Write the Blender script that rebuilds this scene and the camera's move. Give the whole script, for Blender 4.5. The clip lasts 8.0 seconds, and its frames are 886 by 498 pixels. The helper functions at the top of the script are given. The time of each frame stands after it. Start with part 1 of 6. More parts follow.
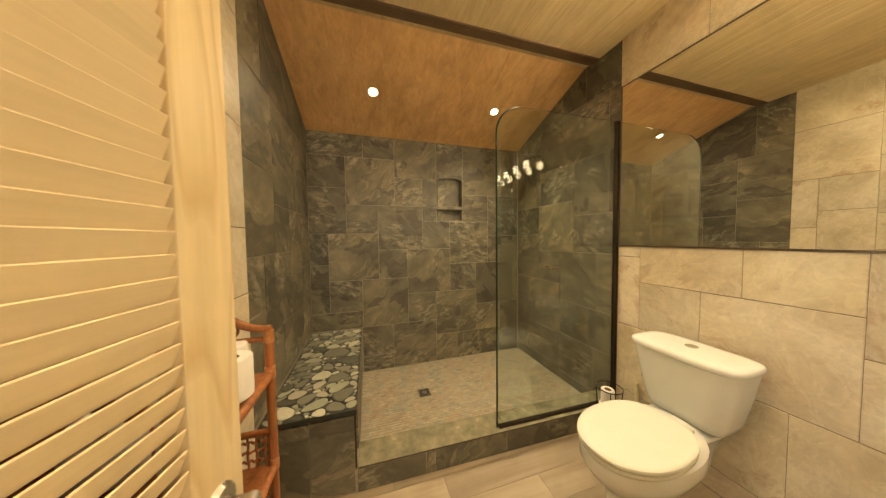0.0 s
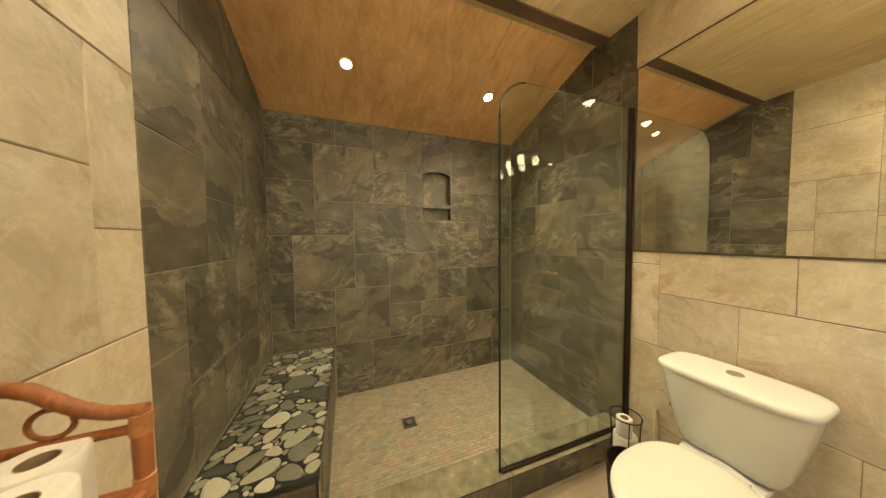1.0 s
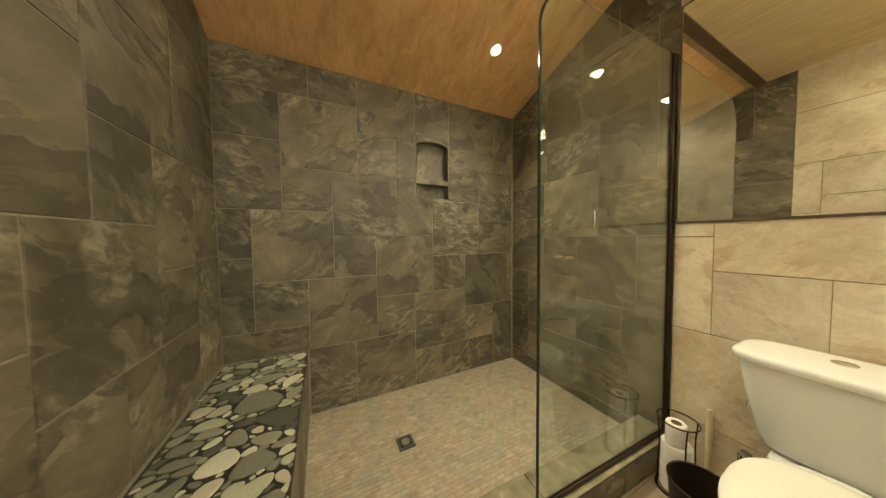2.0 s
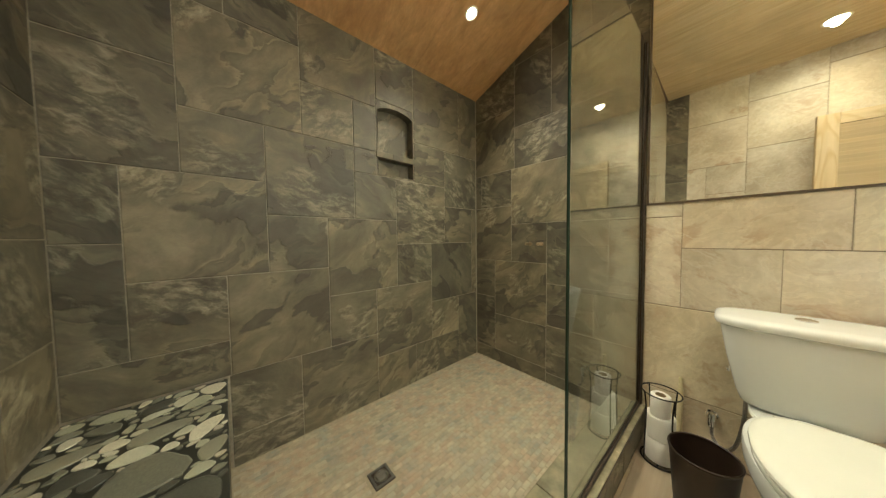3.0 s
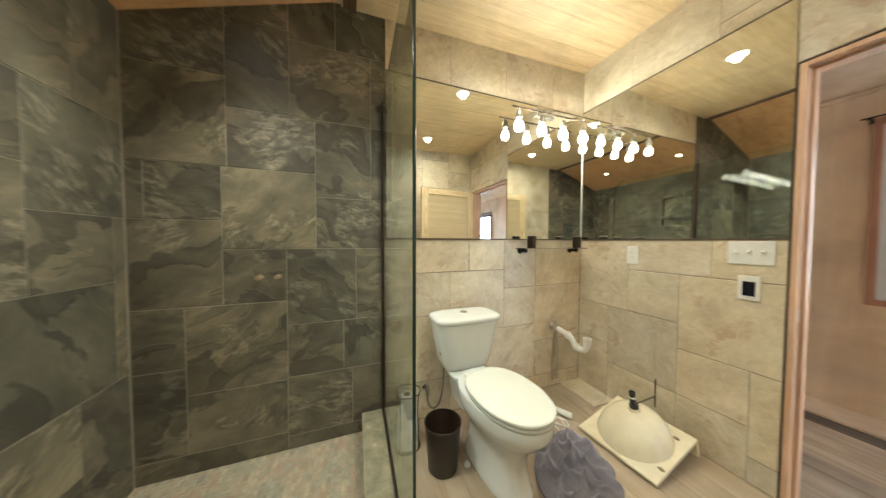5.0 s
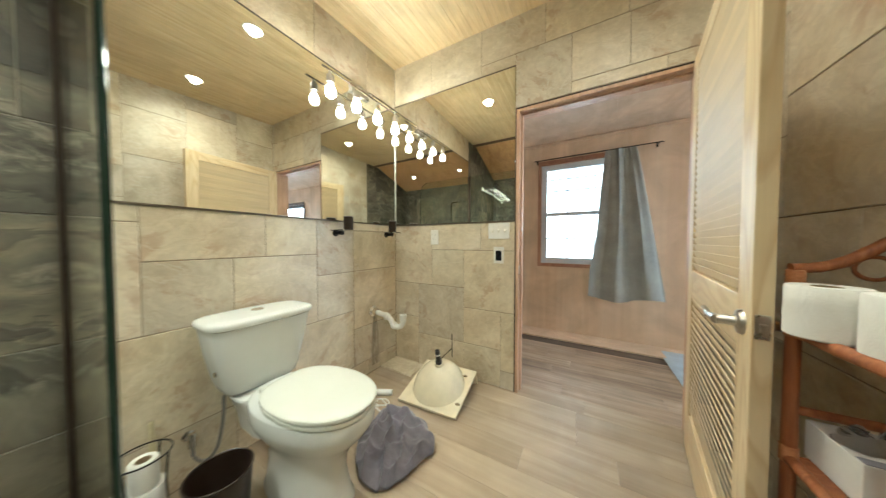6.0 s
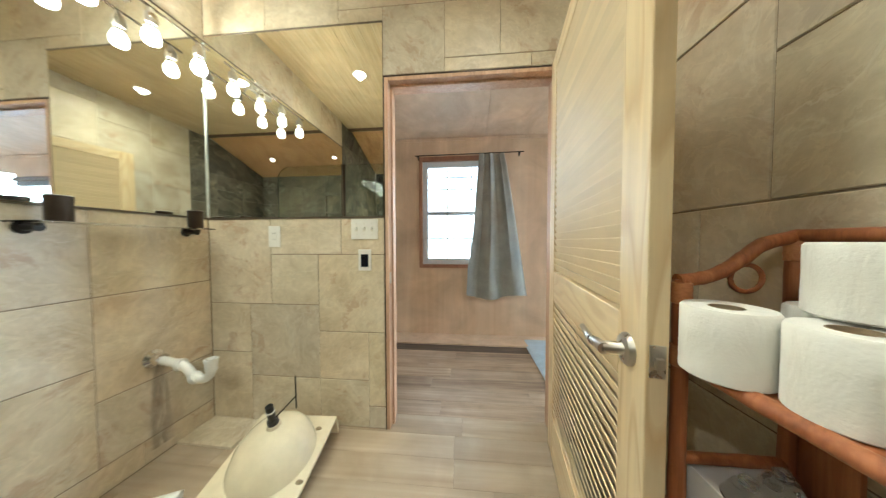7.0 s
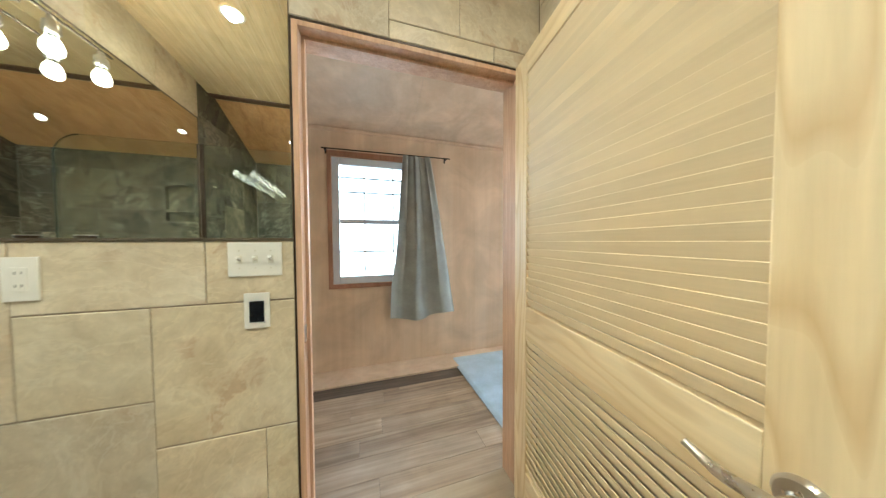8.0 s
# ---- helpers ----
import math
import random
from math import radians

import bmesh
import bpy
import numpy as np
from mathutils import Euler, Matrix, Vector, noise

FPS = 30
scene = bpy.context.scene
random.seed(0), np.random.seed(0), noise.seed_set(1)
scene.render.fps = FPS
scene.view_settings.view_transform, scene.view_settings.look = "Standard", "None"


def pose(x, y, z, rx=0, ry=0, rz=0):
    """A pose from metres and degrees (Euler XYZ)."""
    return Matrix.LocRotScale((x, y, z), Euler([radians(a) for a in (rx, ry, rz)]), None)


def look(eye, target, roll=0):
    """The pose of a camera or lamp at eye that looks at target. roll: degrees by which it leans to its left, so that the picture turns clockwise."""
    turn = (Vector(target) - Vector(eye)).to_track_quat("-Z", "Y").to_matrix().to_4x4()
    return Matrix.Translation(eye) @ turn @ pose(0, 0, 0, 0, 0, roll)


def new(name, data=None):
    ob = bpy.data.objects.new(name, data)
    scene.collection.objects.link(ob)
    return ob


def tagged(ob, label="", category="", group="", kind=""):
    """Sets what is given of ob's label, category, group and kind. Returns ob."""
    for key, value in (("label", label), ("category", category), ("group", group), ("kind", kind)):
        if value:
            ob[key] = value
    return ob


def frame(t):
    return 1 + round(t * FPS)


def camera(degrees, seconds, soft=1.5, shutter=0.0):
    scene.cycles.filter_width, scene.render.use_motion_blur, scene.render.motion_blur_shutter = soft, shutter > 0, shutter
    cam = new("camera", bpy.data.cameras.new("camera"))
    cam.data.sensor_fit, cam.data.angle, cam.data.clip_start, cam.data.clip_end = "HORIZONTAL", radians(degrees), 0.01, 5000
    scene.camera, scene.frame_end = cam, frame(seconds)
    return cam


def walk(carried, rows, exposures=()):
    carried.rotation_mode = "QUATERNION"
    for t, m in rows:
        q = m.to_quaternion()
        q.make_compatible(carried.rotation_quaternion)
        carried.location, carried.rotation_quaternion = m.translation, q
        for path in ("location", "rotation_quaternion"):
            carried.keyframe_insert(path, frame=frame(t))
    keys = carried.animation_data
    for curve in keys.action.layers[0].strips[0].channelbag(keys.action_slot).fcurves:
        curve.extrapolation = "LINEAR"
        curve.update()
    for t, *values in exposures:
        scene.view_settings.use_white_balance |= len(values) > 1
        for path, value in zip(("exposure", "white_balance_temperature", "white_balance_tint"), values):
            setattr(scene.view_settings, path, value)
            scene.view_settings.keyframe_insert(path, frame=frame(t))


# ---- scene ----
cam = camera(121.7, 8.0, 1.3, 0.25)
PATH = [
    (0, (-0.063, 0.027, 1.311), (0.519, 1.938, 1.226), -0.7),
    (0.5, (-0.04, 0.172, 1.337), (0.622, 2.057, 1.25), -0.7),
    (1, (-0.016, 0.325, 1.335), (0.704, 2.189, 1.246), -0.6),
    (1.5, (-0.007, 0.495, 1.273), (0.769, 2.337, 1.187), -0.7),
    (1.7, (-0.017, 0.57, 1.237), (0.786, 2.4, 1.152), -0.6),
    (2.8, (-0.102, 0.986, 1.078), (1.133, 2.558, 0.995), -0.8),
    (3, (-0.123, 1.031, 1.078), (1.2, 2.529, 0.993), -0.7),
    (3.5, (-0.157, 1.115, 1.132), (1.388, 2.382, 1.044), -0.6),
    (4, (-0.138, 1.234, 1.263), (1.742, 1.91, 1.173), -0.3),
    (4.2, (-0.123, 1.29, 1.306), (1.831, 1.703, 1.211), -0.1),
    (5.3, (0.028, 1.55, 1.174), (1.713, 0.474, 1.121), 0.0),
    (5.5, (0.053, 1.541, 1.134), (1.571, 0.239, 1.08), -0.1),
    (6, (0.056, 1.421, 1.095), (1.049, -0.314, 1.039), -0.0),
    (6.5, (0.002, 1.219, 1.108), (0.587, -0.693, 1.047), -0.1),
    (7, (0.025, 1.01, 1.106), (0.207, -0.98, 1.044), -0.1),
    (7.5, (0.149, 0.821, 1.165), (-0.09, -1.164, 1.107), -0.3),
    (8, (0.247, 0.642, 1.236), (-0.36, -1.263, 1.176), -0.3),
]
EXPOSURES = [(0.0, -0.05, 8900, 12), (1.0, -0.09, 7900, 6), (1.7, -0.12, 7400, 5), (3.0, -0.08, 6300, 2), (4.2, 0.12, 5800, 2), (5.5, 0.04, 5500, 1), (6.5, 0.08, 5300, -2), (8.0, 0.17, 5350, -2)]
walk(cam, [(t, look(eye, target, roll)) for t, eye, target, roll in PATH], EXPOSURES)

# ---- plan, in metres ----
EAST, WEST, SOUTH, NORTH = 1.60, -0.57, -0.378, 2.525
EDGE = 1.31                      # slate begins, beige ends
BEAM_Y, BEAM_Z = 1.585, 2.640    # ridge of the sloped shower ceiling
LOW_Z = 2.295                    # ceiling at the north wall
SLOPE = (BEAM_Z - LOW_Z) / (NORTH - BEAM_Y)
SOUTH_Z = 2.680
FAR, ROOM_W = -1.88, -5.60       # window wall of the next room; unseen west wall set back for evener light
JAMB_W, JAMB_E, HEAD = -0.472, 0.48, 2.03


def ceiling_at(y):
    if y > BEAM_Y:
        return BEAM_Z - (y - BEAM_Y) * SLOPE
    return 2.62 + (1.46 - y) * (SOUTH_Z - 2.62) / (1.46 - SOUTH)


# ---- world, light, exposure ----
world = bpy.data.worlds.new("world")
scene.world = world
world.use_nodes = True
sky = world.node_tree.nodes.new("ShaderNodeTexSky")
sky.sky_type, sky.sun_disc = "NISHITA", False
sky.sun_elevation, sky.sun_rotation = radians(38), radians(200)
world.node_tree.links.new(sky.outputs[0], world.node_tree.nodes["Background"].inputs[0])
world.node_tree.nodes["Background"].inputs[1].default_value = 0.12

SPOT_GLOW, BULB_GLOW, DAY_GLOW = 100.0, 265.0, 2.2
WARM = (1.0, 0.89, 0.70)

# daylight that comes in through the window of the room beyond the door
day = bpy.data.lights.new("window_daylight", "AREA")
day.shape, day.size, day.size_y, day.energy, day.color = "RECTANGLE", 1.4, 1.6, 35, (0.86, 0.93, 1.0)
new("window_daylight", day).matrix_world = look((0.12, -2.25, 1.5), (0.12, 0.0, 1.0))

# daylight added through an unseen opening in that room's west wall, to brighten it
day = bpy.data.lights.new("unseen_side_daylight", "AREA")
day.shape, day.size, day.size_y, day.energy, day.color = "RECTANGLE", 1.1, 1.5, 72, (0.86, 0.93, 1.0)
day.spread = radians(75)
new("unseen_side_daylight", day).matrix_world = look((ROOM_W - 0.2, -1.32, 1.42), (0.0, -1.2, 1.2))

# daylight through the second window further along the same wall
day = bpy.data.lights.new("far_window_daylight", "AREA")
day.shape, day.size, day.size_y, day.energy, day.color = "RECTANGLE", 0.95, 1.2, 36, (0.80, 0.89, 1.0)
day.spread = radians(85)
new("far_window_daylight", day).matrix_world = look((-2.90, FAR - 0.35, 1.45), (0.9, 0.25, 0.9))

# ---- materials ----
def material(name, rough=0.5, metal=0.0):
    m = bpy.data.materials.new(name)
    m.use_nodes = True
    b = m.node_tree.nodes["Principled BSDF"]
    b.inputs["Roughness"].default_value, b.inputs["Metallic"].default_value = rough, metal
    return m, m.node_tree, b


def node(nt, kind, **values):
    n = nt.nodes.new(kind)
    for key, value in values.items():
        n.inputs[key].default_value = value
    return n


def ramp(nt, source, stops):
    r = nt.nodes.new("ShaderNodeValToRGB")
    while len(r.color_ramp.elements) < len(stops):
        r.color_ramp.elements.new(0.5)
    for e, (p, c) in zip(r.color_ramp.elements, stops):
        e.position, e.color = p, (*c, 1)
    nt.links.new(source, r.inputs[0])
    return r.outputs[0]


def coords(nt, stretch=(1, 1, 1), scatter=0.0, island=False):
    """Object coordinates, stretched, and shifted by a random amount for each object or island."""
    tc = nt.nodes.new("ShaderNodeTexCoord")
    out = tc.outputs["Object"]
    if scatter:
        if island:
            rnd = nt.nodes.new("ShaderNodeNewGeometry").outputs["Random Per Island"]
        else:
            rnd = nt.nodes.new("ShaderNodeObjectInfo").outputs["Random"]
        mul = nt.nodes.new("ShaderNodeVectorMath")
        mul.operation = "SCALE"
        mul.inputs[0].default_value = (scatter, scatter * 0.73, scatter * 1.31)
        nt.links.new(rnd, mul.inputs["Scale"])
        add = nt.nodes.new("ShaderNodeVectorMath")
        nt.links.new(out, add.inputs[0])
        nt.links.new(mul.outputs[0], add.inputs[1])
        out = add.outputs[0]
    mp = nt.nodes.new("ShaderNodeMapping")
    mp.inputs["Scale"].default_value = stretch
    nt.links.new(out, mp.inputs[0])
    return mp.outputs[0]


def noise_tex(nt, vector, scale, detail=5.0, rough=0.55, bend=0.0):
    n = node(nt, "ShaderNodeTexNoise", Scale=scale, Detail=detail, Roughness=rough, Distortion=bend)
    nt.links.new(vector, n.inputs["Vector"])
    return n.outputs["Fac"]


def mix(nt, fac, a, b, how="MIX"):
    m = nt.nodes.new("ShaderNodeMix")
    m.data_type, m.blend_type = "RGBA", how
    for value, k in ((fac, 0), (a, 6), (b, 7)):
        if isinstance(value, (int, float)):
            m.inputs[k].default_value = value
        elif isinstance(value, tuple):
            m.inputs[k].default_value = (*value, 1)
        else:
            nt.links.new(value, m.inputs[k])
    return m.outputs[2]


def bump(nt, b, height, strength, distance=0.002):
    n = nt.nodes.new("ShaderNodeBump")
    n.inputs["Strength"].default_value, n.inputs["Distance"].default_value = strength, distance
    nt.links.new(height, n.inputs["Height"])
    nt.links.new(n.outputs[0], b.inputs["Normal"])


def rough_from(nt, b, source, low, high):
    r = nt.nodes.new("ShaderNodeMapRange")
    r.inputs["To Min"].default_value, r.inputs["To Max"].default_value = low, high
    nt.links.new(source, r.inputs[0])
    nt.links.new(r.outputs[0], b.inputs["Roughness"])


def random_of(nt, island=False):
    if island:
        return nt.nodes.new("ShaderNodeNewGeometry").outputs["Random Per Island"]
    return nt.nodes.new("ShaderNodeObjectInfo").outputs["Random"]


def torn(nt, vector, amount):
    """Frays the edges of a pattern."""
    n = node(nt, "ShaderNodeTexNoise", Scale=20.0, Detail=6.0, Roughness=0.65)
    nt.links.new(vector, n.inputs["Vector"])
    add = nt.nodes.new("ShaderNodeVectorMath")
    add.operation = "MULTIPLY_ADD"
    add.inputs[1].default_value = (amount, amount, amount)
    nt.links.new(n.outputs["Color"], add.inputs[0])
    nt.links.new(vector, add.inputs[2])
    return add.outputs[0]


def warped(nt, vector, amount, stretch, lean):
    """Bends and stretches the pattern so that it flows along the tile."""
    n = node(nt, "ShaderNodeTexNoise", Scale=3.0, Detail=3.0, Roughness=0.5)
    nt.links.new(vector, n.inputs["Vector"])
    add = nt.nodes.new("ShaderNodeVectorMath")
    add.operation = "MULTIPLY_ADD"
    add.inputs[1].default_value = (amount, amount, amount * 1.3)
    nt.links.new(n.outputs["Color"], add.inputs[0])
    nt.links.new(vector, add.inputs[2])
    flow = nt.nodes.new("ShaderNodeMapping")
    flow.inputs["Scale"].default_value = (1.0, 1.0, stretch)
    flow.inputs["Rotation"].default_value = (0, radians(lean), 0)
    nt.links.new(add.outputs[0], flow.inputs[0])
    return flow.outputs[0]


def turned(nt, vector, most):
    """Turns the pattern in the plane of the tile, by another angle for each tile."""
    rnd = nt.nodes.new("ShaderNodeMath")
    rnd.operation = "MULTIPLY"
    rnd.inputs[1].default_value = 37.0
    nt.links.new(random_of(nt), rnd.inputs[0])
    frac = nt.nodes.new("ShaderNodeMath")
    frac.operation = "FRACT"
    nt.links.new(rnd.outputs[0], frac.inputs[0])
    angle = nt.nodes.new("ShaderNodeMapRange")
    angle.inputs["To Min"].default_value, angle.inputs["To Max"].default_value = -radians(most), radians(most)
    nt.links.new(frac.outputs[0], angle.inputs[0])
    xyz = nt.nodes.new("ShaderNodeCombineXYZ")
    nt.links.new(angle.outputs[0], xyz.inputs["Y"])
    mp = nt.nodes.new("ShaderNodeMapping")
    nt.links.new(vector, mp.inputs[0])
    nt.links.new(xyz.outputs[0], mp.inputs["Rotation"])
    return mp.outputs[0], frac.outputs[0]


def slate_material():
    """Slate look: cloudy honed faces, dark plates with a torn rim, thin pale layers and a few crumbled spots."""
    m, nt, b = material("slate_tile")
    v, other = turned(nt, coords(nt, (1, 1, 1), 60), 50)
    w = warped(nt, v, 0.16, 1.7, 0)
    fray = torn(nt, w, 0.05)
    cloud = noise_tex(nt, w, 2.7, 9, 0.62, 0.25)
    fine = noise_tex(nt, w, 46, 7, 0.72, 0.2)
    col = ramp(nt, cloud, [(0.30, (0.076, 0.068, 0.050)), (0.44, (0.120, 0.108, 0.079)), (0.56, (0.166, 0.149, 0.109)), (0.70, (0.235, 0.211, 0.156))])
    # dark plates, sharp on one side and fading out on the other
    plate = ramp(nt, noise_tex(nt, fray, 2.3, 3, 0.5, 0.2), [(0.530, (0, 0, 0)), (0.548, (1, 1, 1)), (0.62, (0.75, 0.75, 0.75)), (0.74, (0.1, 0.1, 0.1))])
    col = mix(nt, mix(nt, 0.78, (0, 0, 0), plate), col, (0.062, 0.058, 0.046))
    # thin layers along the cleft of the stone
    flow = warped(nt, v, 0.22, 2.9, 8)
    band = ramp(nt, noise_tex(nt, torn(nt, flow, 0.035), 2.2, 6, 0.56, 0.35), [(0.34, (0.74, 0.74, 0.73)), (0.455, (1.0, 1.0, 1.0)), (0.535, (1.46, 1.44, 1.36)), (0.548, (0.74, 0.74, 0.73)), (0.60, (0.98, 0.98, 0.97)), (0.70, (1.28, 1.26, 1.21))])
    layered = ramp(nt, noise_tex(nt, v, 2.4, 2, 0.5), [(0.38, (0, 0, 0)), (0.56, (1, 1, 1))])
    col = mix(nt, mix(nt, 0.9, (0, 0, 0), layered), col, mix(nt, 1.0, col, band, "MULTIPLY"))
    # crumbled spots
    zone = ramp(nt, noise_tex(nt, torn(nt, v, 0.06), 2.9, 2, 0.5, 0.3), [(0.545, (0, 0, 0)), (0.585, (0.7, 0.7, 0.7)), (0.68, (1, 1, 1))])
    crumb = noise_tex(nt, warped(nt, torn(nt, v, 0.04), 0.09, 2.3, 12), 13.0, 8, 0.66, 0.45)
    chips = ramp(nt, crumb, [(0.34, (0.062, 0.056, 0.043)), (0.44, (0.108, 0.098, 0.072)), (0.51, (0.165, 0.150, 0.112)), (0.545, (0.245, 0.226, 0.170)), (0.62, (0.325, 0.300, 0.230)), (0.70, (0.45, 0.42, 0.325))])
    col = mix(nt, mix(nt, 0.85, (0, 0, 0), zone), col, chips)
    col = mix(nt, 0.34, col, ramp(nt, fine, [(0.25, (0.66, 0.66, 0.66)), (0.75, (1.36, 1.36, 1.34))]), "MULTIPLY")
    tone = ramp(nt, other, [(0.0, (0.76, 0.77, 0.74)), (0.14, (0.90, 0.895, 0.85)), (0.35, (1.02, 0.99, 0.925)), (0.65, (1.11, 1.075, 1.0)), (0.88, (1.22, 1.165, 1.05)), (1.0, (1.32, 1.26, 1.13))])
    nt.links.new(mix(nt, 1.0, col, tone, "MULTIPLY"), b.inputs["Base Color"])
    rough_from(nt, b, fine, 0.36, 0.62)
    bump(nt, b, mix(nt, zone, mix(nt, 0.35, plate, cloud), crumb), 0.55, 0.007)
    return m


def beige_material():
    """Cream stone, cloudy, with a chiselled face, rusty patches and thin veins."""
    m, nt, b = material("beige_tile")
    v, other = turned(nt, coords(nt, (1, 1, 1), 47), 60)
    w = warped(nt, v, 0.16, 1.45, 0)
    fray = torn(nt, w, 0.04)
    cloud = noise_tex(nt, w, 3.4, 8, 0.58, 0.3)
    relief = noise_tex(nt, fray, 7.0, 6, 0.6, 0.6)
    fine = noise_tex(nt, v, 34, 8, 0.7, 0.4)
    col = ramp(nt, cloud, [(0.28, (0.455, 0.388, 0.278)), (0.43, (0.560, 0.498, 0.372)), (0.58, (0.632, 0.575, 0.446)), (0.76, (0.715, 0.675, 0.560))])
    col = mix(nt, 0.68, col, ramp(nt, relief, [(0.32, (0.86, 0.83, 0.78)), (0.45, (1.0, 1.0, 1.0)), (0.49, (1.10, 1.10, 1.08)), (0.505, (0.92, 0.90, 0.87)), (0.68, (1.12, 1.12, 1.12))]), "MULTIPLY")
    spots = ramp(nt, noise_tex(nt, v, 2.6, 3, 0.5), [(0.50, (0, 0, 0)), (0.58, (1, 1, 1))])
    rust = ramp(nt, noise_tex(nt, fray, 8.5, 5, 0.6, 0.3), [(0.53, (0, 0, 0)), (0.62, (1, 1, 1))])
    col = mix(nt, mix(nt, 1.0, mix(nt, 0.58, (0, 0, 0), rust), spots, "MULTIPLY"), col, (0.420, 0.285, 0.180))
    vein = ramp(nt, noise_tex(nt, w, 2.8, 7, 0.6, 0.8), [(0.485, (0, 0, 0)), (0.50, (1, 1, 1)), (0.515, (0, 0, 0))])
    col = mix(nt, mix(nt, 0.45, (0, 0, 0), vein), col, (0.70, 0.665, 0.55))
    col = mix(nt, 0.38, col, ramp(nt, fine, [(0.25, (0.75, 0.74, 0.72)), (0.75, (1.2, 1.2, 1.2))]), "MULTIPLY")
    tone = ramp(nt, other, [(0.0, (0.91, 0.90, 0.92)), (0.35, (1.03, 0.985, 0.95)), (0.6, (0.96, 0.945, 0.90)), (0.8, (1.07, 1.0, 0.94)), (1.0, (1.06, 1.03, 0.94))])
    nt.links.new(mix(nt, 1.0, col, tone, "MULTIPLY"), b.inputs["Base Color"])
    rough_from(nt, b, fine, 0.34, 0.55)
    bump(nt, b, relief, 0.45, 0.006)
    return m


def grout_material(name, colour):
    m, nt, b = material(name, 0.9)
    n = noise_tex(nt, coords(nt), 60, 5, 0.6)
    nt.links.new(mix(nt, 0.5, colour, ramp(nt, n, [(0.3, tuple(c * 0.6 for c in colour)), (0.7, tuple(min(1, c * 1.3) for c in colour))])), b.inputs["Base Color"])
    bump(nt, b, n, 0.3, 0.001)
    return m


def wood_material(name, dark, mid, light, along="y", rough=0.45, scale=1.0, scatter=0.0, blotch=0.35, tone=0.8, pores=0.28, figure=0.0):
    m, nt, b = material(name, rough)
    stretch = {"x": (0.7, 16, 16), "y": (16, 0.7, 16), "z": (16, 16, 0.7)}[along]
    v = coords(nt, tuple(c * scale for c in stretch), scatter)
    grain = noise_tex(nt, v, 1.6, 8, 0.62, 0.9)
    pore = noise_tex(nt, v, 9.0, 4, 0.6)
    big = noise_tex(nt, coords(nt, (2.2, 2.2, 2.2), scatter), 1.1, 4, 0.55, 0.8)
    col = ramp(nt, grain, [(0.28, dark), (0.5, mid), (0.74, light)])
    col = mix(nt, pores, col, ramp(nt, pore, [(0.3, (0.6, 0.58, 0.55)), (0.7, (1.25, 1.25, 1.25))]), "MULTIPLY")
    col = mix(nt, blotch, col, ramp(nt, big, [(0.3, (0.62, 0.60, 0.56)), (0.7, (1.3, 1.3, 1.3))]), "MULTIPLY")
    if figure:
        # flat-sawn figure: arched bands along the board
        arch = noise_tex(nt, coords(nt, {"x": (1.1, 7.0, 7.0), "y": (7.0, 1.1, 7.0), "z": (7.0, 7.0, 1.1)}[along], 5.0), 1.0, 1.5, 0.45, 0.3)
        times = nt.nodes.new("ShaderNodeMath")
        times.operation = "MULTIPLY"
        times.inputs[1].default_value = 8.5
        nt.links.new(arch, times.inputs[0])
        saw = nt.nodes.new("ShaderNodeMath")
        saw.operation = "FRACT"
        nt.links.new(times.outputs[0], saw.inputs[0])
        col = mix(nt, figure, col, ramp(nt, saw.outputs[0], [(0.0, (1.04, 1.04, 1.05)), (0.55, (1.0, 0.99, 0.97)), (0.84, (0.84, 0.74, 0.62)), (1.0, (1.0, 0.98, 0.96))]), "MULTIPLY")
    if scatter:
        col = mix(nt, tone, col, ramp(nt, random_of(nt), [(0.0, (0.80, 0.80, 0.82)), (1.0, (1.16, 1.14, 1.1))]), "MULTIPLY")
    nt.links.new(col, b.inputs["Base Color"])
    rough_from(nt, b, grain, rough - 0.08, rough + 0.12)
    bump(nt, b, pore, 0.12, 0.001)
    return m


def plain_material(name, colour, rough=0.4, metal=0.0, wear=0.12, scale=30, relief=0.05):
    m, nt, b = material(name, rough, metal)
    n = noise_tex(nt, coords(nt), scale, 6, 0.6)
    lo, hi = tuple(c * (1 - wear) for c in colour), tuple(min(1, c * (1 + wear)) for c in colour)
    nt.links.new(ramp(nt, n, [(0.3, lo), (0.7, hi)]), b.inputs["Base Color"])
    rough_from(nt, b, n, max(0.02, rough - 0.06), rough + 0.08)
    if relief:
        bump(nt, b, n, relief, 0.001)
    return m


def scatter_material(name, stops, rough, island=False, wear=0.35, scale=25, patches=()):
    """One of several colours for each piece, drawn towards the hue of the patch that it lies in."""
    m, nt, b = material(name, rough)
    r = ramp(nt, random_of(nt, island), stops)
    r.node.color_ramp.interpolation = "CONSTANT"
    if patches:
        where = nt.nodes.new("ShaderNodeNewGeometry").outputs["Position"]
        r = mix(nt, 0.55, r, ramp(nt, noise_tex(nt, where, 6.5, 3, 0.6, 0.3), patches))
    n = noise_tex(nt, coords(nt, (1, 1, 1), 31, island), scale, 7, 0.65, 0.8)
    nt.links.new(mix(nt, 1.0, r, ramp(nt, n, [(0.25, (1 - wear,) * 3), (0.75, (1 + wear,) * 3)]), "MULTIPLY"), b.inputs["Base Color"])
    rough_from(nt, b, n, rough - 0.1, rough + 0.15)
    bump(nt, b, n, 0.2, 0.001)
    return m


